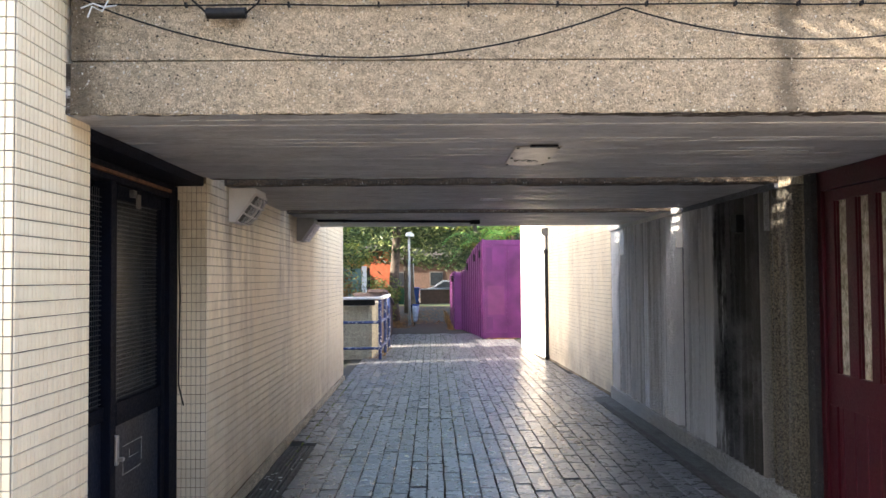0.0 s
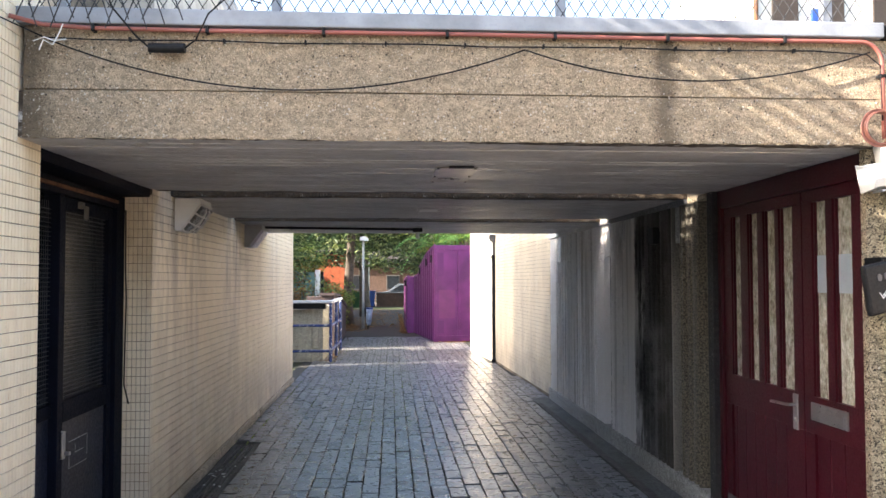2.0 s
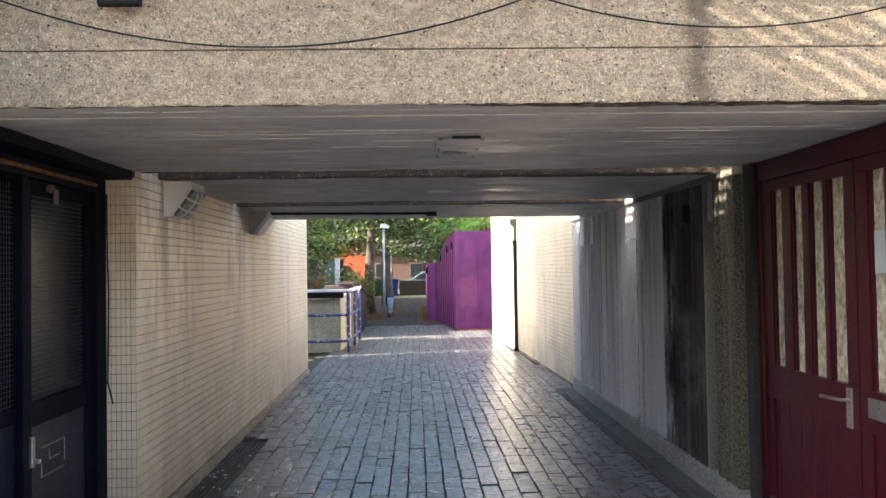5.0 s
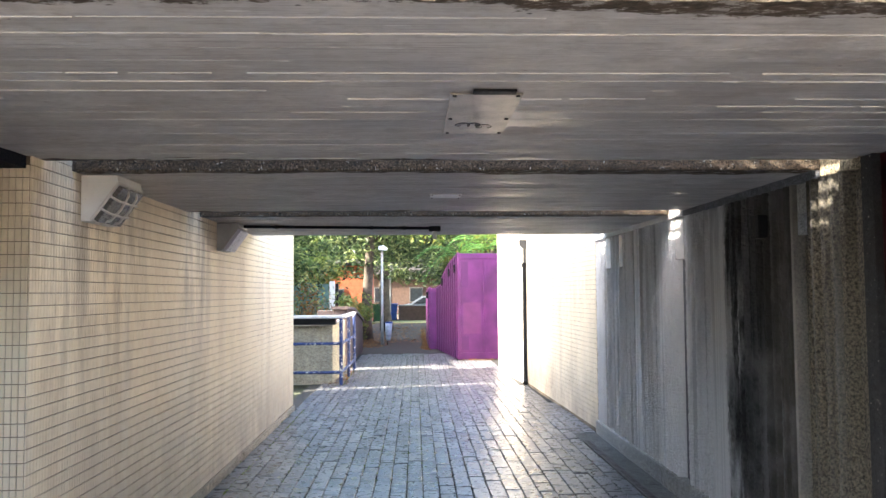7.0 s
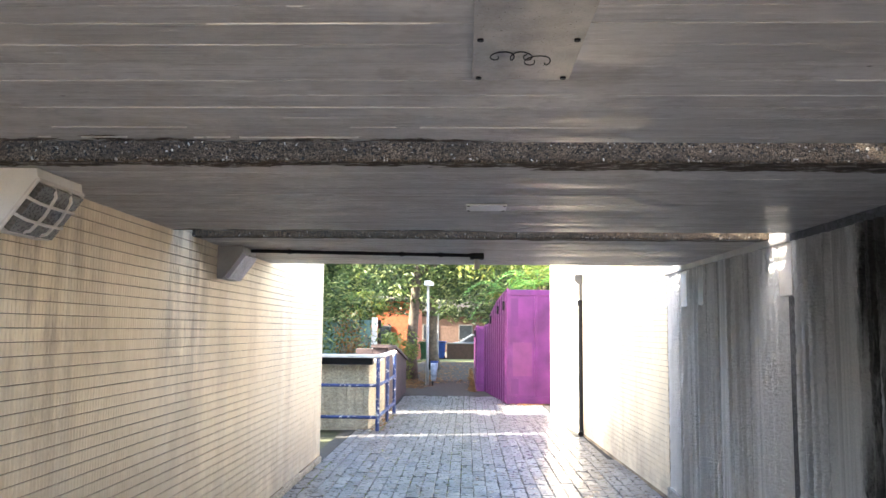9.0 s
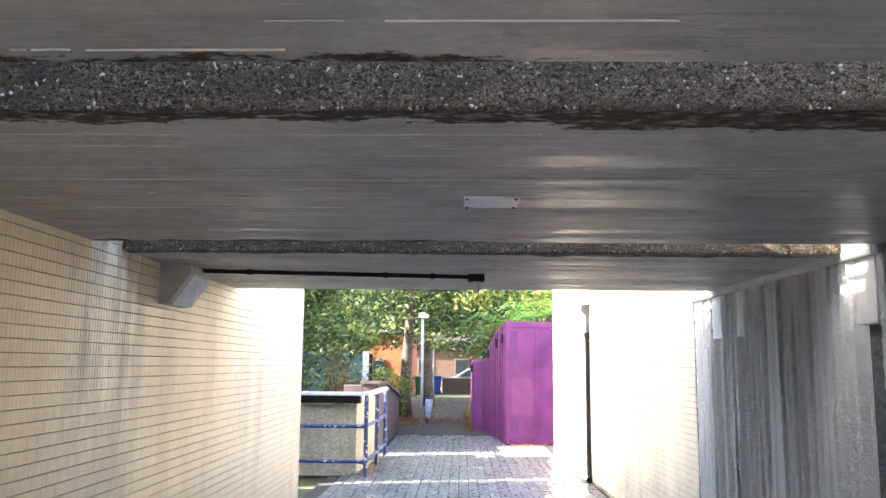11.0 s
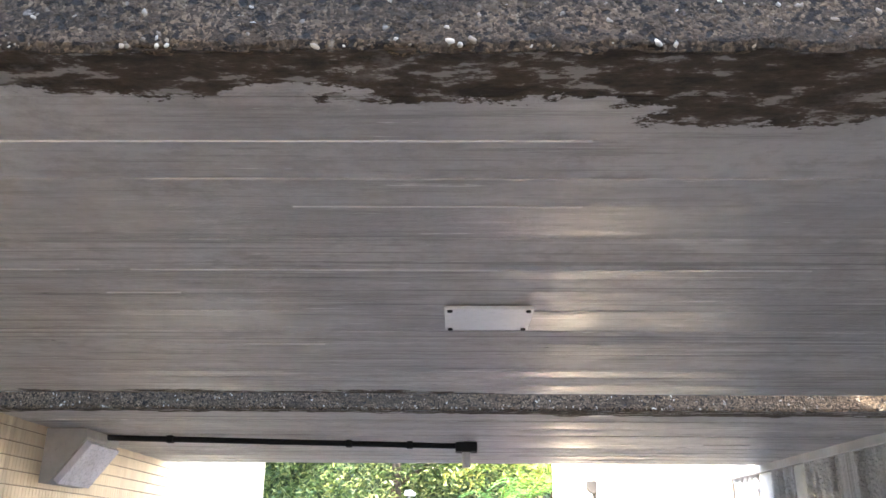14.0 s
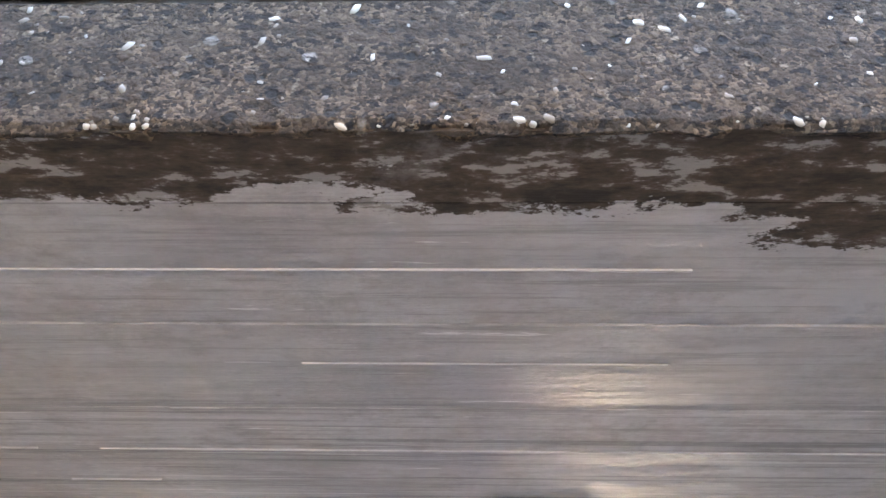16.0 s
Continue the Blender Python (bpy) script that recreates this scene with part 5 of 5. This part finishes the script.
# path furniture
post = thing("lamp_post", (-0.76, 27.2, 0), "slim grey lamp post with a flat lantern", "street lamp", "lamp posts on the path")
part("column", tube(bmesh.new(), [(-0.76, 27.2, -0.02), (-0.76, 27.2, 1.0), (-0.76, 27.2, 3.0)], [0.058, 0.042, 0.038], 12), M_POST, post, smooth=True)
part("lantern", prism(bmesh.new(), [(-0.88, 3.0), (-0.6, 2.98), (-0.58, 3.05), (-0.7, 3.14), (-0.86, 3.12)], 1, 27.08, 27.32), M_WHITE, post, "white lantern head")
post = thing("lamp_post", (-0.96, 42, 0), "thin tall grey lamp post far along the path", "street lamp", "lamp posts on the path")
part("column", rod(bmesh.new(), (-0.96, 42, -0.02), (-0.96, 42, 3.5), 0.036), M_POST, post)
part("lantern", one_box(-1.05, -0.87, 41.9, 42.1, 3.5, 3.6, 0.02), M_POST, post)
bin_ = thing("litter_bin", (-0.57, 27.2, 0), "litter bin with a white plastic liner beside the lamp post", "bin")
part("liner", tube(bmesh.new(), [(-0.57, 27.2, 0.12), (-0.565, 27.2, 0.2), (-0.56, 27.2, 0.45), (-0.55, 27.2, 0.68)], [0.05, 0.085, 0.105, 0.118], 12), M_LINER, bin_, "creased white plastic liner", smooth=True)
part("rim", tube(bmesh.new(), [(-0.55, 27.2, 0.67), (-0.55, 27.2, 0.72)], 0.126, 12), M_BLUEBIN, bin_, "blue rim")
part("bracket", one_box(-0.74, -0.645, 27.18, 27.22, 0.5, 0.7), M_BLACK, bin_)
part("stand", rod(bmesh.new(), (-0.6, 27.3, -0.02), (-0.6, 27.3, 0.66), 0.02), M_BLACK, bin_)


def leaves(bm, n, centre, size, leaf, seed, floor=0.0):
    """Scatters small bent leaf blades through lumpy clouds round centre."""
    rng = random.Random(seed)
    lumps = [(Vector((rng.gauss(0, 0.42), rng.gauss(0, 0.42), rng.gauss(0, 0.36))), rng.uniform(0.18, 0.42)) for _ in range(max(6, n // 140))]
    c, s = Vector(centre), Vector(size)
    for _ in range(n):
        o, r = rng.choice(lumps)
        d = Vector((rng.gauss(0, 1), rng.gauss(0, 1), rng.gauss(0, 1))).normalized() * r * rng.uniform(0.55, 1.0)
        p = c + Vector(((o.x + d.x) * s.x, (o.y + d.y) * s.y, (o.z + d.z) * s.z))
        if p.z < floor:
            p.z = floor + (floor - p.z) * 0.5
        q = Euler((rng.uniform(-1.1, 1.1), rng.uniform(-0.9, 0.9), rng.uniform(0, 6.28))).to_matrix()
        k = leaf * rng.uniform(0.6, 1.3)
        v = [bm.verts.new(p + q @ Vector(w)) for w in ((-k, 0, 0), (0, -0.32 * k, 0.1 * k), (k, 0, -0.15 * k), (0, 0.32 * k, 0.1 * k))]
        bm.faces.new((v[0], v[1], v[2]))
        bm.faces.new((v[0], v[2], v[3]))
    return bm


def tree(x, y, h, r, clouds, label, leafmat, seed, leaf=0.13, floor=2.6):
    t = thing("tree", (x, y, 0), label, "tree", "trees along the path")
    rng = random.Random(seed)
    pts = [(x + 0.08 * math.sin(k * 0.9 + seed), y + 0.06 * math.cos(k * 0.7), -0.05 + h * k / 8) for k in range(9)]
    part("trunk", tube(bmesh.new(), pts, [r * 1.45, r * 1.05] + [r * (1 - 0.075 * k) for k in range(7)], 12), M_BARK, t, smooth=True)
    top = Vector(pts[-1])
    for c, s, n in clouds:
        base = Vector(pts[rng.choice((4, 5, 6))])
        mid = base.lerp(Vector(c), 0.5) + Vector((0, 0, 0.3))
        part("limb", tube(bmesh.new(), [base, mid, Vector(c)], [r * 0.45, r * 0.28, r * 0.1], 8), M_BARK, t, smooth=True)
    bm = bmesh.new()
    for k, (c, s, n) in enumerate(clouds):
        leaves(bm, n, c, s, leaf, seed * 31 + k, floor)
    part("crown", bm, leafmat, t)
    return t


tree(-1.36, 30, 7.0, 0.175, [((-1.2, 29.8, 5.3), (3.2, 2.6, 2.6), 4600), ((-3.6, 30.5, 5.5), (3.0, 2.6, 2.8), 4200), ((0.9, 30.5, 4.3), (2.6, 2.4, 2.2), 3600)], "broad leafy tree with a pale patched trunk", M_LEAF, 4, 0.11)
tree(-1.0, 37, 8.0, 0.22, [((-0.6, 37, 5.0), (3.4, 2.6, 3.4), 4000), ((1.6, 38, 4.4), (3.2, 2.6, 3.2), 3600), ((-4, 38, 5.4), (3.6, 2.6, 3.4), 3600)], "dark leafy tree farther along the path", M_LEAF_DK, 9, 0.13, 2.25)
tree(-4.4, 25.0, 5.0, 0.13, [((-3.9, 23.6, 3.0), (2.2, 1.2, 2.6), 5600), ((-3.3, 25.0, 4.2), (1.8, 1.6, 1.7), 2600), ((-5.6, 24.5, 3.6), (2.4, 1.8, 2.4), 2600)], "grey-green tree with drooping foliage over the ramp", M_LEAF, 12, 0.09, 1.1)
tree(-2.75, 28.4, 2.2, 0.05, [((-2.8, 28.3, 2.45), (0.75, 0.6, 0.75), 2200)], "young sunlit yellow-green tree beside the sheet fence", M_LEAF_LT, 33, 0.07, 1.75)
tree(2.9, 29.5, 4.5, 0.12, [((2.6, 29, 4.2), (2.2, 1.8, 1.8), 2600), ((4.2, 30, 4.6), (2.4, 2, 2.2), 2200)], "sunlit yellow-green tree behind the purple units", M_LEAF_LT, 15, 0.11)
tree(-8.5, 36, 9.0, 0.25, [((-8, 36, 6), (5, 3, 5), 4000), ((-7.2, 42, 6.5), (4, 2.4, 4.5), 4000)], "tall leafy tree beside the orange house", M_LEAF, 18, 0.17)
tree(3.5, 44, 9.0, 0.25, [((3, 44, 6.3), (5, 3, 6), 4200), ((0.3, 46, 6.2), (4.6, 2.4, 4.6), 4200), ((-3.0, 44, 6.6), (4, 2, 3.6), 3600)], "tall dark tree behind the units", M_LEAF_DK, 21, 0.18, 2.05)
tree(2.5, 63.5, 7.0, 0.2, [((-0.5, 63.3, 4.4), (5, 1.6, 2.4), 2600), ((3.2, 63.3, 4.4), (4, 1.6, 2.4), 2000)], "dark spreading tree before the brick house", M_LEAF_DK, 27, 0.22, 1.75)
for k in range(7):
    tree(-16 + 5.5 * k, 74 + 2 * (k % 3), 10, 0.3, [((-16 + 5.5 * k, 74, 7), (6.5, 4, 8.5), 2600), ((-14 + 5.5 * k, 76, 11), (6.5, 4, 6), 1100)], "distant dark leafy tree closing the view", M_LEAF_DK, 40 + k, 0.65, 1.0)


def fern_crown(x, y, z, seed):
    """Long feathered fronds springing from one stem."""
    f = thing("frond_tree", (x, y, 0), "young tree with long feathery bright green fronds", "tree", "trees along the path")
    part("trunk", tube(bmesh.new(), [(x, y, -0.05), (x + 0.05, y, z * 0.5), (x, y, z)], [0.06, 0.05, 0.04], 8), M_BARK, f, smooth=True)
    rng = random.Random(seed)
    for k in range(13):
        a, rise, ln = 6.28 * k / 13 + rng.uniform(-0.2, 0.2), rng.uniform(0.45, 1.0), rng.uniform(0.9, 1.4)
        bm = bmesh.new()
        way = Vector((math.cos(a), math.sin(a), 0))
        side = Vector((-way.y, way.x, 0))
        stem = [Vector((x, y, z)) + way * ln * q + Vector((0, 0, rise * q * 1.6 - 1.1 * ln * q * q)) for q in (i / 12 for i in range(13))]
        tube(bm, stem, 0.008, 4)
        for i in range(1, 13):
            for sgn in (1, -1):
                tip = stem[i] + side * sgn * 0.3 * (1.15 - i / 14) + way * 0.08 + Vector((0, 0, -0.05))
                w = way * 0.04
                v = [bm.verts.new(p) for p in (stem[i] - w, stem[i] + w, tip)]
                bm.faces.new(v)
        part("frond", bm, M_FROND, f)


fern_crown(1.6, 26.3, 2.7, 3)
fern_crown(2.45, 26.0, 2.9, 5)


def shrub(x, y, sx, sy, sz, n, mat, label, seed, leaf=0.07):
    bm = bmesh.new()
    rng = random.Random(seed)
    for _ in range(7):
        tube(bm, [(x + rng.uniform(-0.2, 0.2) * sx, y, -0.03), (x + rng.uniform(-0.5, 0.5) * sx, y + rng.uniform(-0.4, 0.4) * sy, sz * 0.7)], 0.012, 4)
    leaves(bm, n, (x, y, sz * 0.55), (sx, sy, sz * 0.9), leaf, seed)
    return solo("shrub", bm, mat, label, "shrub", "shrubs beside the path")


shrub(-3.4, 22.6, 1.7, 0.9, 1.8, 1500, M_LEAF, "straggling grey-green shrub above the ramp", 2)
shrub(-2.6, 23.3, 1.1, 0.6, 1.8, 1500, M_DRY, "half-withered reddish climber on the fence", 3, 0.05)
shrub(-2.35, 27.6, 1.3, 1.1, 1.62, 3600, M_LEAF_LT, "bright green bush beside the tree trunk", 6)
shrub(-3.2, 33, 1.5, 1.4, 1.75, 2600, M_LEAF_LT, "sunlit bush before the orange house", 7, 0.09)
shrub(-4.8, 31, 2.6, 1.4, 2.6, 1500, M_LEAF, "dense green bush behind the sheet fence", 8, 0.09)

panel = thing("sheet_fence", (-3, 24.0, 0), "pale green sheet fence with a white board", "fence")
for k in range(6):
    part("sheet", one_box(-4.6 + 0.42 * k, -4.2 + 0.42 * k, 24.0, 24.03, -0.02, 1.93 - 0.04 * (k % 2), 0.004), M_GREENFENCE, panel)
part("white_board", one_box(-2.08, -1.93, 23.95, 23.98, 0.6, 1.96, 0.004), M_WHITE, panel, "white upright board")
part("post", one_box(-1.92, -1.84, 24.0, 24.08, -0.02, 1.9), M_BLACK, panel)
hedge = thing("dark_fence", (-1.9, 26, 0), "low dark slatted fence beside the path", "fence")
for k in range(8):
    part("slat", one_box(-2.3, -1.75, 25.99, 26.02, 0.1 + 0.14 * k, 0.2 + 0.14 * k), M_BLACK, hedge)
for x in (-2.3, -1.78):
    part("post", one_box(x, x + 0.05, 26.02, 26.07, -0.02, 1.25), M_BLACK, hedge)

# far end of the path
house = thing("house", (-3.5, 46, 0), "orange rendered house behind trees", "house", "houses at the end of the path")
part("wall", one_box(-4.7, -2.3, 46, 52, -0.02, 3.15), M_ORANGEWALL, house)
part("roof", one_box(-4.9, -2.1, 45.8, 52.2, 3.152, 3.3, 0.02), M_BLACK, house)
w = part("window", one_box(-4.3, -3.6, 45.93, 45.99, 0.9, 1.9, 0.01), M_PIPEGREY, house)
part("pane", one_box(-4.22, -3.68, 45.91, 45.929, 0.98, 1.82), M_DARKGLASS, w)
house = thing("house", (2, 66, 0), "brown brick house across the far road", "house", "houses at the end of the path")
part("wall", one_box(-7, 9, 66, 72, -0.02, 3.1), M_BRICKRED, house)
part("roof", prism(bmesh.new(), [(65.6, 3.11), (72.4, 3.11), (69, 4.4)], 0, -7.4, 9.4), plain("dark_roof_tiles", (0.03, 0.026, 0.025), 0.9), house)
for x in (-5.5, -3.0, -0.2, 2.0, 4.5):
    for z in (0.9,):
        w = part("window", one_box(x, x + 1.1, 65.93, 65.99, z, z + 1.2, 0.01), M_PIPEGREY, house)
        part("pane", one_box(x + 0.08, x + 1.02, 65.91, 65.929, z + 0.08, z + 1.12), M_DARKGLASS, w)
low = thing("garden_wall", (0.3, 50, 0), "low red brick garden wall at the end of the path", "wall", kind="structure")
part("wall", one_box(-0.72, 2.4, 50, 50.25, -0.05, 0.86), M_BRICKRED, low)
part("coping", one_box(-0.75, 2.43, 49.96, 50.29, 0.861, 0.93, 0.01), M_KERB, low)
setting("verge", one_box(-3, 4, 46.2, 49.9, -0.06, 0.0), plain("dry_grass", (0.22, 0.22, 0.08), 0.95, var=0.4), "strip of dry yellowed grass before the wall", "ground")
setting("road", one_box(-60, 60, 51.5, 62, -0.059, -0.01), M_ASPHALT, "asphalt road across the end of the path", "road")


def wheelie_bin(x, y, mat, label):
    b = thing("wheelie_bin", (x, y, 0), label, "bin", "wheeled bins")
    bm = bmesh.new()
    vs = [[bm.verts.new((x + sx * w, y + sy * w, z)) for sx, sy in ((-1, -1), (1, -1), (1, 1), (-1, 1))] for w, z in ((0.2, 0.06), (0.28, 0.95))]
    bm.faces.new(vs[0][::-1])
    bm.faces.new(vs[1])
    for k in range(4):
        bm.faces.new((vs[0][k], vs[0][(k + 1) % 4], vs[1][(k + 1) % 4], vs[1][k]))
    part("body", bm, mat, b)
    part("lid", one_box(x - 0.31, x + 0.31, y - 0.33, y + 0.3, 0.955, 1.02, 0.02), mat, b)
    for sx in (-0.22, 0.22):
        part("wheel", rod(bmesh.new(), (x + sx - 0.03, y + 0.24, 0.1), (x + sx + 0.03, y + 0.24, 0.1), 0.11, sides=12), M_BLACK, b)
    part("handle", rod(bmesh.new(), (x - 0.2, y + 0.34, 0.93), (x + 0.2, y + 0.34, 0.93), 0.02), M_BLACK, b)


wheelie_bin(-1.05, 49.5, M_BLUEBIN, "blue plastic wheeled bin beside the garden wall")
wheelie_bin(-1.85, 47.5, plain("green_plastic", (0.02, 0.09, 0.04), 0.4), "dark green plastic wheeled bin beside the path")

car = thing("car", (1.4, 54, 0), "silver-blue parked car behind the garden wall", "car")
part("body", prism(bmesh.new(), [(-0.8, 0.3), (3.4, 0.3), (3.45, 0.75), (2.9, 0.92), (2.3, 1.4), (0.7, 1.42), (0.0, 0.95), (-0.8, 0.8)], 1, 53.2, 54.9), M_CARPAINT, car)
part("side_window", prism(bmesh.new(), [(0.15, 0.95), (2.65, 0.95), (2.2, 1.33), (0.78, 1.34)], 1, 53.17, 53.199), M_DARKGLASS, car)
for x in (0.0, 2.6):
    wh = part("wheel", rod(bmesh.new(), (x, 53.15, 0.3), (x, 53.4, 0.3), 0.31, sides=18), M_BLACK, car)
    part("rim", rod(bmesh.new(), (x, 53.13, 0.3), (x, 53.149, 0.3), 0.2, sides=14), M_STEEL, wh)

# fallen leaves and weeds
def litter(n, regions, mat, name, label, size, seed):
    rng = random.Random(seed)
    bm = bmesh.new()
    for _ in range(n):
        x0, x1, y0, y1 = rng.choice(regions)
        x, y, k, a = rng.gauss((x0 + x1) / 2, (x1 - x0) / 4), y0 + (y1 - y0) * abs(rng.gauss(0.3, 0.3)), size * rng.uniform(0.5, 1.4), rng.uniform(0, 6.28)
        z = 0.006 + rng.uniform(0, 0.02)
        p = [(x + k * math.cos(a + q) * w, y + k * math.sin(a + q) * w, z + h) for q, w, h in ((0, 1, 0), (1.4, 0.5, 0.012), (3.14, 0.9, 0.004), (4.8, 0.5, 0.015))]
        bm.faces.new([bm.verts.new(v) for v in p])
    return solo(name, bm, mat, label, "leaves", kind="stuff")


litter(1500, [(-1.9, -0.7, 25.5, 34), (0.5, 0.7, 24.5, 40), (-1.6, 0.6, 28, 46)], M_DRY, "fallen_leaves", "brown fallen leaves lying along the path edges", 0.07, 1)
litter(120, [(1.35, 2.3, 20.8, 21.15), (-1.2, -0.9, 16, 19)], M_DRY, "fallen_leaves", "small brown leaves lying at the foot of things", 0.04, 2)
bm = bmesh.new()
rng = random.Random(6)
for _ in range(500):
    x, y = rng.choice(((rng.uniform(-1.0, 0.4), rng.uniform(8.5, 14)), (rng.uniform(-1.39, -1.2), rng.uniform(7, 13)), (rng.uniform(-1.1, -0.9), rng.uniform(15.9, 19))))
    x = -1.4 + 0.135 * round((x + 1.4) / 0.135) + rng.uniform(-0.006, 0.006)
    for q in range(3):
        a, k = rng.uniform(0, 6.28), rng.uniform(0.01, 0.025)
        bm.faces.new([bm.verts.new(v) for v in ((x - 0.004, y, -0.008), (x + 0.004, y + 0.004, -0.008), (x + k * math.cos(a) * 0.5, y + k * math.sin(a), k * 0.5))])
solo("joint_weeds", bm, M_LEAF_LT, "small green weeds and moss in the paving joints", "weeds", kind="stuff")

# ---- paving blocks ----
BW, BL = 0.135, 0.285
block = one_box(-BW / 2 + 0.005, BW / 2 - 0.005, -BL / 2 + 0.0035, BL / 2 - 0.0035, -0.05, 0.0)
bmesh.ops.bevel(block, geom=[e for e in block.edges if all(v.co.z > -0.01 for v in e.verts)], offset=0.003, segments=1, affect="EDGES")
block_mesh = mesh_of("block", block, M_PAVER_OWN)
bed = bpy.data.objects["paving_bed"]
block_v = np.array([v.co[:] for v in block_mesh.vertices])
block_f = [tuple(p.vertices) for p in block_mesh.polygons]
rng = random.Random(11)
many_v, many_f, count = [], [], 0
for c in range(28):
    x = -1.3325 + BW * c
    y = (-7.6 if c < 26 else 10.9) + rng.uniform(0, BL)
    while y < (19.0 if c < 2 else 23.2 if c < 20 else 21.05 if c < 26 else 20.0 - 2.2 * (c - 24)):
        skip = x < -1.1 and 5.06 < y < 7.97
        m = pose(x + rng.gauss(0, 0.002), y, rng.gauss(-0.001, 0.002), rng.gauss(0, 0.4), rng.gauss(0, 0.55), rng.gauss(0, 0.6))
        if not skip:
            if 5.3 < y < 8.6:
                ob = new("block", block_mesh)
                ob.parent = bed
                ob.matrix_basis = m
            else:
                mm = np.array(m)
                many_v.append(block_v @ mm[:3, :3].T + mm[:3, 3])
                many_f += [tuple(i + count for i in f) for f in block_f]
                count += len(block_v)
        y += BL
me = bpy.data.meshes.new("blocks")
me.from_pydata(np.concatenate(many_v).tolist(), [], many_f)
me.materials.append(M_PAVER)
rest = tagged(new("blocks", me), "worn blue-grey block paving", kind="stuff")
rest.parent = bed


# ---- wall tiles ----
def tile_sheet(origin, along, normal, length, z0, z1, seed, singles=None, parent=None, joint=0.0005, jitter=0.00012):
    """Lays tall narrow glazed tiles on a wall from origin along a direction, proud by 6 mm."""
    o, a, n = Vector(origin), Vector(along).normalized(), Vector(normal)
    rng = np.random.RandomState(seed)
    cols, rows = int(round(length / TILE_W)), int((z1 - z0) / TILE_H)
    verts, faces = [], []
    for i in range(cols):
        for j in range(rows):
            u, z = (i + 0.5) * TILE_W, z0 + (j + 0.5) * TILE_H
            p = o + a * u + Vector((0, 0, z))
            hw, hh = TILE_W / 2 - joint, TILE_H / 2 - 0.0015
            tilt = rng.normal(0, jitter, 4)
            corners = ((-1, -1), (1, -1), (1, 1), (-1, 1))
            back = [p + a * hw * s + Vector((0, 0, hh * t)) for s, t in corners]
            front = [p + a * (hw - 0.0008) * s + Vector((0, 0, (hh - 0.0012) * t)) + n * (0.006 + tilt[q] * 0.5) for q, (s, t) in enumerate(corners)]
            fs = [(4, 5, 6, 7)] + [(q, (q + 1) % 4, 4 + (q + 1) % 4, 4 + q) for q in range(4)]
            if singles:
                me = bpy.data.meshes.new("tile")
                me.from_pydata([v[:] for v in back + front], [], fs)
                me.materials.append(M_TILE_OWN)
                new("tile", me).parent = parent
            else:
                k = len(verts)
                verts += [v[:] for v in back + front]
                faces += [tuple(k + q for q in f) for f in fs]
    if singles:
        return
    me = bpy.data.meshes.new("tiles")
    me.from_pydata(verts, [], faces)
    me.materials.append(M_TILE)
    ob = tagged(new("tiles", me), "cream glazed wall tiles with stains", kind="stuff")
    ob.parent = parent


wall_l, wall_f, wall_t = (bpy.data.objects[k] for k in ("wall_left", "wall_left_front", "wall_right_tiled"))
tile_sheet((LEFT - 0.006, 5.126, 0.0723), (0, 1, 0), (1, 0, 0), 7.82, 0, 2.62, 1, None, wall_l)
tile_sheet((LEFT - 0.006, 2.777, 0.0265), (0, 1, 0), (1, 0, 0), 0.6, 0, 4.5, 2, None, wall_f, 0.0013)
tile_sheet((LEFT - 0.18 - 0.006, 5.126, 0.0143), (1, 0, 0), (0, -1, 0), 0.18, 0, 2.25, 4, True, wall_l, 0.0016)
tile_sheet((LEFT - 2.4 - 0.006, 2.775, 0.0265), (1, 0, 0), (0, -1, 0), 2.4, 0, 4.5, 5, None, wall_f, 0.0016)
tile_sheet((2.266, 15.95, 0.03), (0.14, -5.15, 0), (-1, 0, 0), 5.14, 0, 3.06, 6, None, wall_t)
tile_sheet((-1.6, 12.95, 0.0), (1, 0, 0), (0, 1, 0), 0.17, 0, 2.6, 7, None, wall_l)
